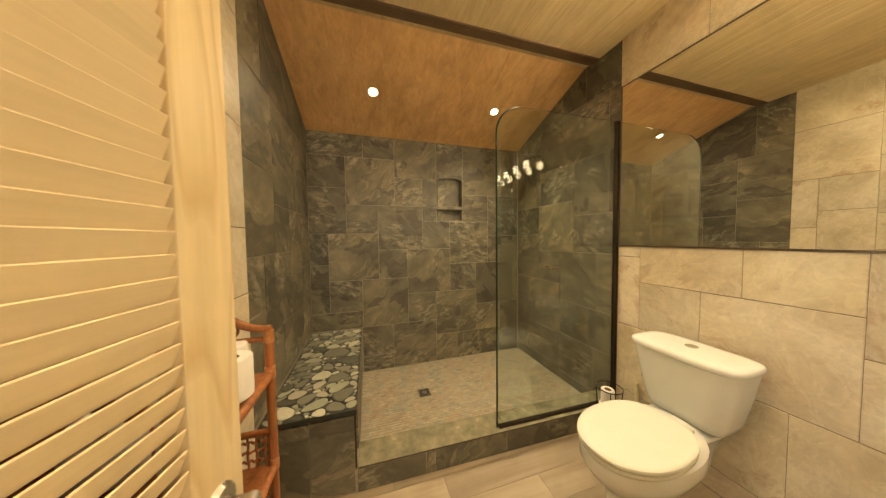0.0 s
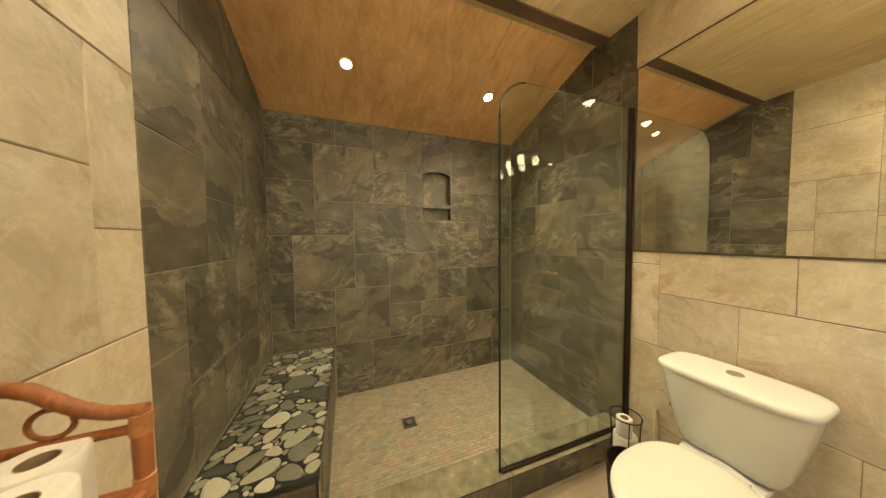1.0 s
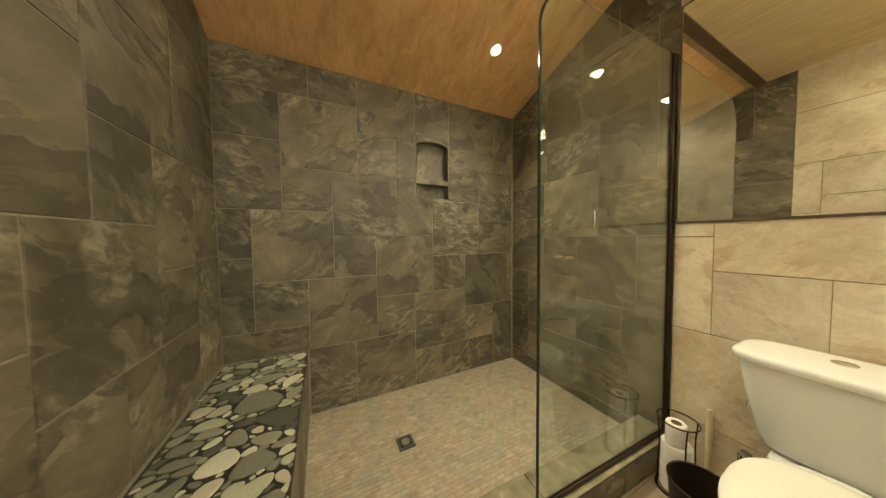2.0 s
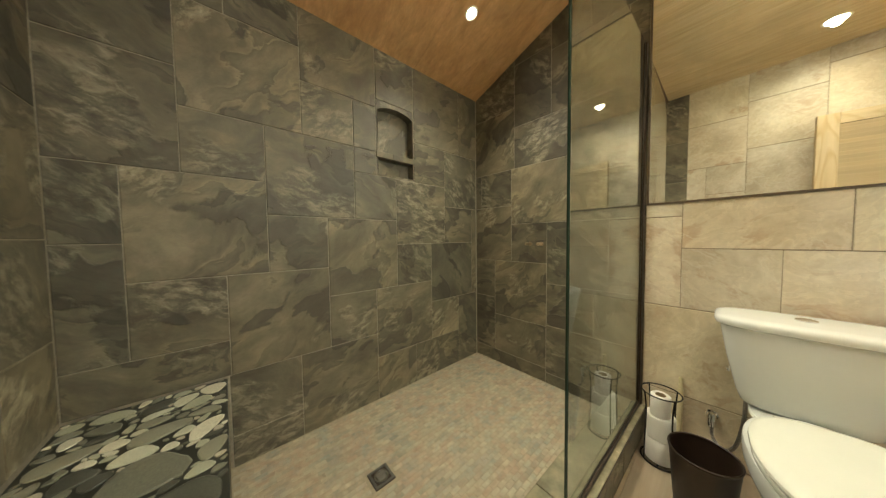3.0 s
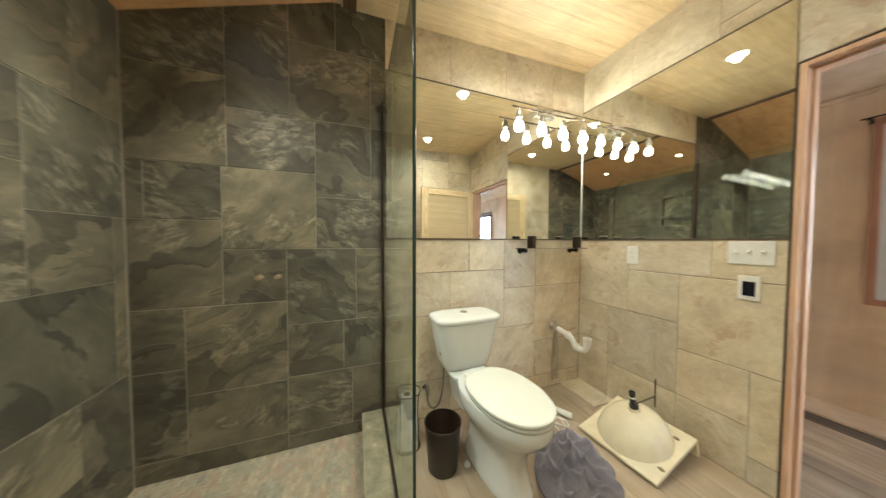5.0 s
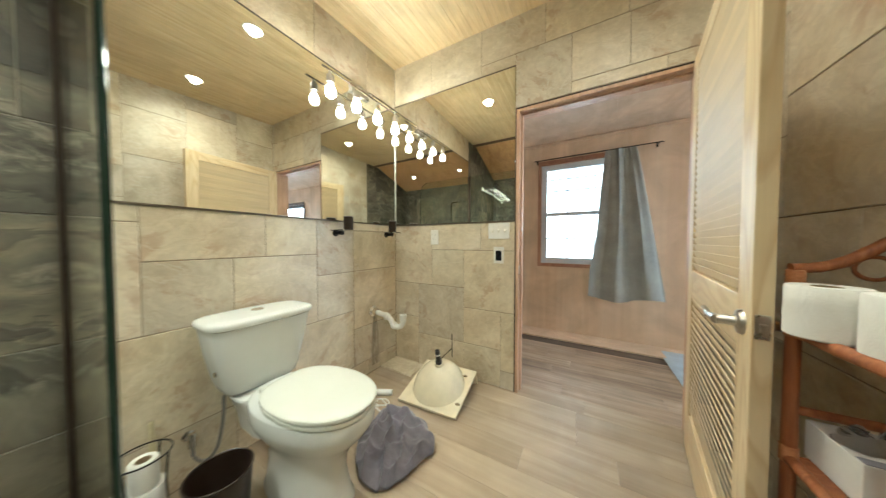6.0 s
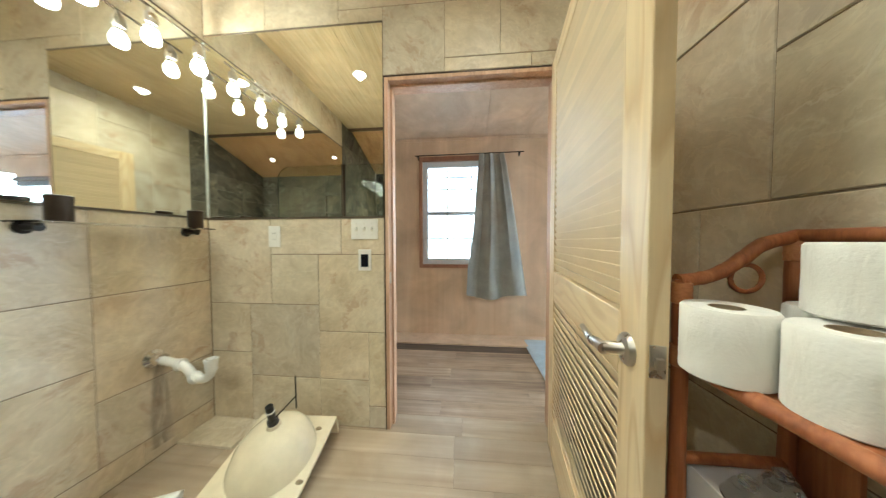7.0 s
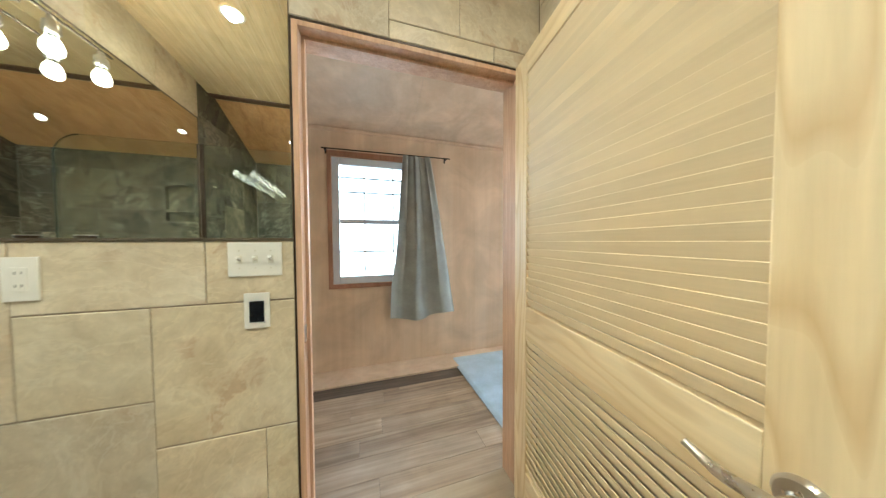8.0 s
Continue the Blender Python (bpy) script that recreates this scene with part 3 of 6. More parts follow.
structure("trim_1", bm, BEAM_WOOD, "dark brown wooden beam across the ceiling")

# shower floor and kerb
bm = bmesh.new()
box(bm, -0.60, 1.44, -0.1, EAST + 0.01, NORTH + 0.003, 0.0121)
shower_floor = structure("floor_1", bm, MOSAIC_GROUT, "shower floor of small multi-coloured stone mosaic bricks")
bm = bmesh.new()
box(bm, -0.60, 1.289, -0.1, EAST + 0.007, 1.458, 0.126)
kerb = structure("trim_2", bm, GROUT_LIGHT, "tiled kerb at the edge of the shower")
KERB_TURN = -1.3                 # turn fitted to the view: kerb and screen a little out of square
kerb.matrix_basis = pose(0.64, 1.313, 0, 0, 0, KERB_TURN) @ pose(-0.64, -1.286, 0)

# floor boards run on from the bathroom into the next room
bm = bmesh.new()
box(bm, ROOM_W, FAR - 0.05, -0.12, 3.0, SOUTH - 0.001, -0.006)
box(bm, WEST - 0.03, SOUTH - 0.001, -0.12, EAST + 0.03, 1.430, -0.006)
floor = structure("floor_2", bm, STRIP_WOOD, "washed oak plank floor")
bm = bmesh.new()
box(bm, ROOM_W + 0.1, FAR + 0.001, -0.006, 2.9, -1.60, 0.012, 0.004)
structure("floor_3", bm, PLY_WALL, "bare wooden edge board at the foot of the wall")

# the room beyond the doorway
WIN = (-0.33, 0.53, 0.835, 2.035)
WIN_W = (-3.24, -2.36, 0.80, 1.95)
bm = bmesh.new()
for x0, z0, x1, z1 in ((ROOM_W, -0.1, WIN_W[0], 3.2), (WIN_W[0], -0.1, WIN_W[1], WIN_W[2]), (WIN_W[0], WIN_W[3], WIN_W[1], 3.2), (WIN_W[1], -0.1, WIN[0], 3.2), (WIN[1], -0.1, 3.0, 3.2), (WIN[0], -0.1, WIN[1], WIN[2]), (WIN[0], WIN[3], WIN[1], 3.2)):
    box(bm, x0, FAR - 0.12, z0, x1, FAR, z1)
structure("wall_far", bm, PLY_WALL, "pinkish plywood wall with two windows")
bm = bmesh.new()
for y0, z0, y1, z1 in ((FAR - 0.12, -0.1, -1.77, 3.2), (-0.87, -0.1, SOUTH - 0.12, 3.2), (-1.77, -0.1, -0.87, 0.80), (-1.77, 1.98, -0.87, 3.2)):
    box(bm, ROOM_W - 0.1, y0, z0, ROOM_W, y1, z1)
structure("wall_side_1", bm, PLY_WALL, "plywood side wall with an assumed, unseen window opening")
bm = bmesh.new()
box(bm, 3.0, FAR - 0.12, -0.1, 3.1, SOUTH - 0.12, 3.2)
structure("wall_side_2", bm, PLY_WALL, "plain plywood side wall")
bm = bmesh.new()
for x0, z0, x1, z1 in ((ROOM_W, -0.1, JAMB_W - 0.006, 3.2), (JAMB_E + 0.006, -0.1, 3.0, 3.2), (JAMB_W - 0.006, HEAD + 0.006, JAMB_E + 0.006, 3.2)):
    box(bm, x0, SOUTH - 0.135, z0, x1, SOUTH - 0.121, z1)
structure("wall_back", bm, PLY_WALL, "plywood lining on the far side of the doorway")
bm = bmesh.new()
for x in (-6.2, -5.0, -3.8, -2.6, -1.4, -0.2, 1.0, 2.2):
    slab(bm, x + 0.001, min(x + 1.199, 3.0), FAR - 0.02, 2.295, SOUTH - 0.12, 2.66, 0.03)
structure("ceiling_3", bm, PLY_WALL, "pinkish plywood ceiling sloping up from the window wall")
bm = bmesh.new()
box(bm, ROOM_W, FAR, 2.265, 3.0, FAR + 0.018, 2.295, 0.003)
structure("trim_3", bm, PLY_WALL, "thin wooden strip between wall and ceiling")

# door frame
door_frame = thing("door_1", "reddish cedar door frame lining the doorway", "door frame", kind="structure")
bm = bmesh.new()
box(bm, JAMB_E - 0.016, SOUTH - 0.14, 0.0, JAMB_E + 0.004, SOUTH + 0.004, HEAD, 0.002)
part("jamb", bm, JAMB_WOOD, door_frame)
bm = bmesh.new()
box(bm, JAMB_W - 0.004, SOUTH - 0.14, 0.0, JAMB_W + 0.014, SOUTH + 0.002, HEAD, 0.002)
part("jamb", bm, JAMB_WOOD, door_frame)
bm = bmesh.new()
box(bm, JAMB_W + 0.014, SOUTH - 0.14, HEAD - 0.018, JAMB_E - 0.016, SOUTH + 0.002, HEAD + 0.002, 0.002)
part("head", bm, JAMB_WOOD, door_frame)
bm = bmesh.new()
box(bm, JAMB_E - 0.028, SOUTH - 0.075, 0.0, JAMB_E - 0.017, SOUTH - 0.045, HEAD - 0.019)
part("door_stop", bm, JAMB_WOOD, door_frame)
bm = bmesh.new()
box(bm, JAMB_W + 0.015, SOUTH - 0.075, HEAD - 0.03, JAMB_E - 0.029, SOUTH - 0.045, HEAD - 0.019)
part("door_stop", bm, JAMB_WOOD, door_frame)
bm = bmesh.new()
box(bm, JAMB_E - 0.0185, SOUTH - 0.034, 0.86, JAMB_E - 0.0165, SOUTH - 0.004, 0.925, 0.0008)
part("strike_plate", bm, NICKEL, door_frame, "satin nickel strike plate")
bm = bmesh.new()
box(bm, JAMB_E + 0.0045, SOUTH - 0.002, 0.0, JAMB_E + 0.0105, SOUTH + 0.003, HEAD)
box(bm, JAMB_W, SOUTH - 0.002, HEAD + 0.003, JAMB_E + 0.0105, SOUTH + 0.003, HEAD + 0.0095)
part("edge_strip", bm, BRONZE, door_frame, "dark brown metal edge strip round the tiles")


# ---- windows and daylight ----
def build_window(name, label, size, zm, trim, frame_mat, bars, mullions):
    window = thing(name, label, "window", kind="structure")
    x0, x1, z0, z1 = size
    bm = bmesh.new()
    for a in ((x0 - 0.036, z0 - 0.04, x0, z1 + 0.05), (x1, z0 - 0.04, x1 + 0.036, z1 + 0.05), (x0, z1, x1, z1 + 0.05), (x0, z0 - 0.04, x1, z0)):
        box(bm, a[0], FAR, a[1], a[2], FAR + 0.018, a[3], 0.002)
    part("window_trim", bm, trim, window, "wooden trim")
    bm = bmesh.new()
    for a in ((x0, z0, x0 + 0.064, z1), (x1 - 0.064, z0, x1, z1), (x0 + 0.064, z1 - 0.07, x1 - 0.064, z1), (x0 + 0.064, z0, x1 - 0.064, z0 + 0.07)):
        box(bm, a[0] + 0.001, FAR - 0.07, a[1] + 0.001, a[2] - 0.001, FAR - 0.01, a[3] - 0.001, 0.003)
    part("window_frame", bm, frame_mat, window)
    bm = bmesh.new()
    box(bm, x0 + 0.065, FAR - 0.06, zm - 0.022, x1 - 0.065, FAR - 0.025, zm + 0.022, 0.003)
    part("meeting_rail", bm, frame_mat, window)
    for zz in bars:
        bm = bmesh.new()
        box(bm, x0 + 0.065, FAR - 0.054, zz - 0.008, x1 - 0.065, FAR - 0.066, zz + 0.008)
        part("glazing_bar", bm, frame_mat, window)
    for xx in mullions:
        bm = bmesh.new()
        box(bm, xx - 0.007, FAR - 0.0535, z0 + 0.07, xx + 0.007, FAR - 0.0425, z1 - 0.07)
        part("glazing_bar", bm, frame_mat, window)
    for a, b in ((z0 + 0.07, zm - 0.022), (zm + 0.022, z1 - 0.07)):
        bm = bmesh.new()
        box(bm, x0 + 0.066, FAR - 0.050, a, x1 - 0.066, FAR - 0.046, b)
        pane = part("pane", bm, CLEAR, window)
        pane.visible_shadow = False


build_window("window_1", "white vinyl sash window with bright daylight behind it", WIN, 1.435, TRIM_CEDAR, VINYL, (1.14, 1.72, 1.86), (WIN[0] + 0.29, WIN[1] - 0.29))
# dark frame and trim materials stand for their backlit shade
build_window("window_2", "sash window, its frame coloured dark for the backlight, with bright daylight behind it", WIN_W, 1.38, STRIP_WOOD, BRONZE, (1.66,), ())
bm = bmesh.new()
box(bm, -8.0, FAR - 2.6, -1.0, 4.0, FAR - 2.58, 4.5)
tagged(part("backdrop", bm, DAYLIGHT), "overexposed daylight outside the window", "", "", "structure")


# ---- tiles of the walls ----
def on_north(u, v):
    return (u, NORTH, v)


def on_east(u, v):
    return (EAST, u, v)


def on_shower_east(u, v):
    return (EAST + 0.005, u, v)


def on_west(u, v):
    return (WEST, u, v)


def on_south(u, v):
    return (u, SOUTH, v)


NORTH_TILES = [
    (WEST, 2.088, -0.090, 2.31), (-0.090, 2.088, 0.205, 2.31), (0.205, 1.922, 0.633, 2.31), (0.633, 1.978, 0.928, 2.31), (0.928, 1.775, 1.383, 2.31), (1.383, 1.775, 1.60, 2.31),
    (WEST, 1.795, -0.250, 2.088), (-0.250, 1.640, 0.205, 2.088), (0.205, 1.640, 0.483, 1.922), (0.483, 1.640, 0.633, 1.922),
    (WEST, 1.366, -0.250, 1.795), (-0.250, 1.366, 0.040, 1.640), (0.040, 1.205, 0.483, 1.640), (0.483, 1.492, 0.633, 1.640), (0.483, 1.205, 0.775, 1.492),
    (0.928, 1.488, 1.222, 1.775), (1.222, 1.334, 1.60, 1.775), (0.775, 1.042, 1.222, 1.488), (1.222, 1.042, 1.541, 1.334), (1.541, 0.585, 1.60, 1.334),
    (WEST, 1.072, -0.411, 1.366), (WEST, 0.620, -0.411, 1.072), (-0.411, 0.920, 0.040, 1.366), (0.040, 0.920, 0.322, 1.205), (0.322, 0.752, 0.775, 1.205),
    (-0.411, 0.620, -0.120, 0.920), (-0.120, 0.455, 0.322, 0.920), (WEST, 0.455, -0.120, 0.620), (0.322, 0.455, 0.615, 0.752), (0.615, 0.292, 1.077, 0.752),
    (0.775, 0.752, 1.077, 1.042), (1.077, 0.585, 1.541, 1.042), (1.077, 0.292, 1.371, 0.585), (1.371, 0.01, 1.60, 0.585),
    (-0.128, 0.160, 0.168, 0.455), (-0.128, 0.01, 0.168, 0.160), (0.168, 0.01, 0.615, 0.455), (0.615, 0.01, 0.925, 0.292), (0.925, 0.01, 1.371, 0.292),
]
SHOWER_EAST_TILES = [
    (2.131, 2.090, NORTH, 2.5), (1.84, 1.935, 2.131, 2.40), (1.40, 1.935, 1.84, 2.36), (1.60, 2.36, 1.84, 2.75), (EDGE, 2.36, 1.60, 2.80), (1.84, 2.40, 2.131, 2.75), (EDGE, 1.935, 1.40, 2.36),
    (2.131, 1.620, NORTH, 2.090), (1.713, 1.620, 2.131, 1.935), (1.40, 1.488, 1.713, 1.935), (EDGE, 1.488, 1.40, 1.935), (2.158, 1.336, 2.46, 1.620), (2.46, 1.336, NORTH, 1.620),
    (1.713, 1.185, 2.158, 1.620), (EDGE, 1.185, 1.713, 1.488), (2.158, 0.888, NORTH, 1.336), (1.866, 0.888, 2.158, 1.185), (1.491, 0.745, 1.866, 1.185), (EDGE, 0.745, 1.491, 1.185),
    (2.319, 0.570, NORTH, 0.888), (1.866, 0.428, 2.319, 0.888), (1.567, 0.440, 1.866, 0.745), (EDGE, 0.440, 1.567, 0.745), (2.319, 0.118, NORTH, 0.570), (1.869, 0.118, 2.319, 0.428),
    (1.517, 0.090, 1.869, 0.440), (EDGE, 0.090, 1.517, 0.440), (1.869, 0.01, NORTH, 0.118), (1.462, 0.01, 1.869, 0.090),
]
SHOWER_WEST_TILES = [
    (EDGE, 1.678, 1.675, 2.12), (EDGE, 2.12, 1.55, 2.75), (1.55, 2.12, 1.98, 2.75), (1.675, 1.520, 2.11, 1.90), (1.675, 1.90, 2.11, 2.12), (1.98, 2.12, 2.40, 2.6), (2.11, 1.80, NORTH, 2.12), (2.40, 2.12, NORTH, 2.5),
    (EDGE, 1.235, 1.675, 1.678), (1.675, 1.235, 1.95, 1.520), (1.95, 1.065, 2.25, 1.520), (2.11, 1.520, NORTH, 1.80), (2.25, 1.09, NORTH, 1.520), (EDGE, 0.958, 1.50, 1.235), (1.50, 0.793, 1.95, 1.235),
    (1.95, 0.793, 2.25, 1.065), (2.25, 0.745, NORTH, 1.09), (EDGE, 0.46, 1.50, 0.958), (1.50, 0.46, 1.763, 0.793), (1.763, 0.46, 2.25, 0.793), (2.25, 0.46, NORTH, 0.745),
]
EAST_TILES = [
    (1.167, 1.175, EDGE, 1.243), (1.167, 0.712, EDGE, 1.175), (0.715, 1.014, 1.167, 1.243), (0.412, 1.014, 0.715, 1.243), (0.112, 0.868, 0.412, 1.243), (SOUTH, 0.868, 0.112, 1.243),
    (0.864, 0.712, 1.167, 1.014), (0.412, 0.562, 0.864, 1.014), (0.112, 0.562, 0.412, 0.868), (SOUTH, 0.412, 0.112, 0.868), (0.864, 0.26, EDGE, 0.712), (0.566, 0.12, 0.864, 0.562),
    (0.112, 0.12, 0.566, 0.562), (SOUTH, 0.12, 0.112, 0.412), (0.864, 0.0, EDGE, 0.26), (0.412, 0.0, 0.864, 0.12), (-0.04, 0.0, 0.412, 0.12), (SOUTH, 0.0, -0.04, 0.12),
    (0.862, 2.316, EDGE, 2.72), (0.41, 2.316, 0.862, 2.72), (-0.04, 2.316, 0.41, 2.72), (SOUTH, 2.316, -0.04, 2.72),
]
SOUTH_TILES = [
    (0.751, 1.030, 1.194, 1.243), (JAMB_E + 0.012, 1.030, 0.751, 1.243), (1.194, 0.728, EAST, 1.243), (0.895, 0.728, 1.194, 1.030), (JAMB_E + 0.012, 0.571, 0.895, 1.030), (0.895, 0.284, 1.337, 0.728),
    (1.337, 0.426, EAST, 0.728), (0.592, 0.284, 0.895, 0.571), (JAMB_E + 0.012, 0.131, 0.592, 0.571), (1.337, 0.0, EAST, 0.426), (JAMB_E + 0.012, 0.0, 0.592, 0.131), (0.592, 0.0, 0.895, 0.284), (0.895, 0.0, 1.337, 0.284),
    (0.142, HEAD + 0.013, JAMB_E + 0.012, 2.422), (-0.160, 2.117, 0.142, 2.422), (WEST, 2.117, -0.160, 2.422), (-0.325, HEAD + 0.013, 0.142, 2.117), (WEST, HEAD + 0.013, -0.325, 2.117),
    (0.30, 2.422, 0.75, 2.75), (-0.15, 2.422, 0.30, 2.75), (WEST, 2.422, -0.15, 2.75), (JAMB_E + 0.012, 2.344, 0.75, 2.422), (0.75, 2.344, 1.20, 2.75), (1.20, 2.344, EAST, 2.75),
    (WEST, 1.59, JAMB_W - 0.006, HEAD + 0.013), (WEST, 1.14, JAMB_W - 0.006, 1.59), (WEST, 0.69, JAMB_W - 0.006, 1.14), (WEST, 0.24, JAMB_W - 0.006, 0.69), (WEST, 0.0, JAMB_W - 0.006, 0.24),
]
WEST_TILES = [
    (0.02, 1.185, 0.465, 1.616), (0.465, 1.185, 0.895, 1.470), (0.895, 1.082, 1.166, 1.512), (1.166, 1.082, EDGE, 1.367), (1.166, 1.367, EDGE, 1.800), (0.895, 1.512, 1.166, 1.800), (0.465, 1.470, 0.895, 1.920), (0.02, 1.616, 0.465, 2.08),
    (SOUTH, 1.185, 0.02, 1.48), (SOUTH, 1.48, 0.02, 1.92), (SOUTH, 1.92, 0.02, 2.36), (0.895, 1.800, EDGE, 2.25), (0.465, 1.920, 0.895, 2.37), (0.02, 2.08, 0.465, 2.52), (SOUTH, 2.36, 0.02, 2.75), (0.02, 2.52, 0.465, 2.75), (0.465, 2.37, 0.895, 2.75), (0.895, 2.25, EDGE, 2.75),
    (0.32, 0.735, 0.77, 1.185), (-0.13, 0.735, 0.32, 1.185), (SOUTH, 0.735, -0.13, 1.185), (0.77, 0.735, 0.895, 1.185), (0.895, 0.635, EDGE, 1.082), (SOUTH, 0.29, 0.07, 0.735), (0.07, 0.29, 0.52, 0.735), (0.52, 0.29, 0.895, 0.735), (0.895, 0.29, EDGE, 0.635),
    (SOUTH, 0.0, 0.02, 0.29), (0.02, 0.0, 0.465, 0.29), (0.465, 0.0, 0.895, 0.29), (0.895, 0.0, EDGE, 0.29),
]


def under_ceiling(y):
    return ceiling_at(y) + 0.004


def under_north(x):
    return LOW_Z + 0.004


def under_south(x):
    return SOUTH_Z + 0.004


# ---- shower ----
def build_niche():
    x0, x1, z0, z1 = NICHE
    x0, x1, z0, z1 = x0 - 0.002, x1 + 0.002, z0 - 0.003, z1 - 0.001
    deep, y = 0.060, NORTH + 0.001
    niche = thing("wall_niche", "two-compartment arched shower niche lined with slate tile", "niche", kind="structure")
    bm = bmesh.new()
    box(bm, x0, y + deep, z0, x1, y + deep + 0.012, z1)
    part("back_panel", bm, SLATE, niche)
    for a in (x0 - 0.0, x1 - 0.010):
        bm = bmesh.new()
        box(bm, a, y, z0, a + 0.010, y + deep, z1)
        part("side_panel", bm, SLATE, niche)
    bm = bmesh.new()
    box(bm, x0 + 0.010, y - 0.002, z0, x1 - 0.010, y + deep, z0 + 0.010)
    part("sill", bm, SLATE, niche)
    bm = bmesh.new()
    box(bm, x0 - 0.002, y - 0.006, 1.612, x1 + 0.002, y + deep, 1.650, 0.003)
    part("shelf", bm, SLATE, niche)
    # arched head
    bm = bmesh.new()
    n, spring, rise = 16, z1 - 0.062, 0.056
    low, high = [], []
    for k in range(n + 1):
        u = -1 + 2 * k / n
        xx = (x0 + x1) / 2 + u * (x1 - x0 - 0.020) / 2
        low.append((xx, spring + rise * math.sqrt(max(0, 1 - (u * 0.93) ** 2)) - rise * math.sqrt(1 - 0.93 ** 2)))
        high.append((xx, z1))
    for face_y in (y - 0.001, y + deep):
        rows = [[bm.verts.new((a, face_y, b)) for a, b in row] for row in (low, high)]
        for k in range(n):
            bm.faces.new((rows[0][k], rows[0][k + 1], rows[1][k + 1], rows[1][k]))
    bm.verts.ensure_lookup_table()
    front, back = bm.verts[:n + 1], bm.verts[2 * (n + 1):3 * (n + 1)]
    for k in range(n):
        bm.faces.new((front[k], front[k + 1], back[k + 1], back[k]))
    part("arch", bm, SLATE, niche)
    bm = bmesh.new()
    pts = [(a, y - 0.0035, b - 0.001) for a, b in low]
    tube(bm, [(x0 + 0.011, y - 0.0035, 1.652)] + pts + [(x1 - 0.011, y - 0.0035, 1.652)], 0.0018, 6)
    part("edge_trim", bm, TRIM_BROWN, niche, "brown metal edge")
    bm = bmesh.new()
    tube(bm, [(x0 + 0.011, y - 0.0035, z0 + 0.012), (x0 + 0.011, y - 0.0035, 1.613), (x1 - 0.011, y - 0.0035, 1.613), (x1 - 0.011, y - 0.0035, z0 + 0.012)], 0.0018, 6)
    part("edge_trim", bm, TRIM_BROWN, niche, "brown metal edge")


build_niche()

# bench
bench = thing("shower_bench", "built-in shower bench topped with sliced pebbles in black epoxy", "bench")
bm = bmesh.new()
box(bm, WEST + 0.001, 1.345, -0.006, -0.150, NORTH - 0.001, 0.425)
part("core", bm, GROUT_LIGHT, bench)
BX0, BX1, BY0, BY1, BZ = WEST + 0.002, -0.136, 1.325, NORTH - 0.002, 0.449
bm = bmesh.new()
box(bm, BX0, BY0, 0.425, BX1, BY1, BZ, 0.004)
bench_top = part("top", bm, EPOXY, bench, "black epoxy slab set with pebbles")
for u0, v0, u1, v1 in ((WEST, 0.0, -0.36, 0.41), (-0.36, 0.0, -0.140, 0.41)):
    ob = new("front_tile", tile_mesh("front_tile", u1 - u0 - 0.003, v1 - v0 - 0.003, 0.012, SLATE))
    ob.matrix_basis, ob.parent = pose((u0 + u1) / 2, 1.334, (v0 + v1) / 2 + 0.005), bench
for v0, v1 in ((1.465, 1.95), (1.95, 2.24), (2.24, NORTH)):
    ob = new("side_tile", tile_mesh("side_tile", v1 - v0 - 0.003, 0.405, 0.012, SLATE))
    ob.matrix_basis, ob.parent = pose(-0.139, (v0 + v1) / 2, 0.215, 0, 0, 90), bench
bm = bmesh.new()
box(bm, -0.150, 1.330, 0.136, -0.141, 1.338, 0.423)
part("corner_strip", bm, BRONZE, bench, "dark metal corner strip")


def pebble_mesh(seed):
    """A flat, sliced pebble of unit half-length, slightly domed at its rim."""
    rng = random.Random(seed)
    n = 16
    a, b, p, q = rng.uniform(0.03, 0.10), rng.uniform(0.05, 0.12), rng.uniform(0, 6.28), rng.uniform(0, 6.28)
    ring = []
    for k in range(n):
        t = 2 * math.pi * k / n
        r = 1 + a * math.cos(2 * t + p) + b * math.cos(3 * t + q)
        ring.append((r * math.cos(t), r * math.sin(t)))
    verts = [(x, y, -1) for x, y in ring] + [(x, y, 0.1) for x, y in ring] + [(x * 0.94, y * 0.92, 0.8) for x, y in ring] + [(x * 0.78, y * 0.74, 1.0) for x, y in ring]
    faces = [tuple(j * n + i for i in (k, (k + 1) % n)) + tuple((j + 1) * n + i for i in ((k + 1) % n, k)) for j in range(3) for k in range(n)]
    faces.append(tuple(range(3 * n, 4 * n)))
    me = bpy.data.meshes.new("pebble")
    me.from_pydata(verts, [], faces)
    me.materials.append(PEBBLE)
    return me


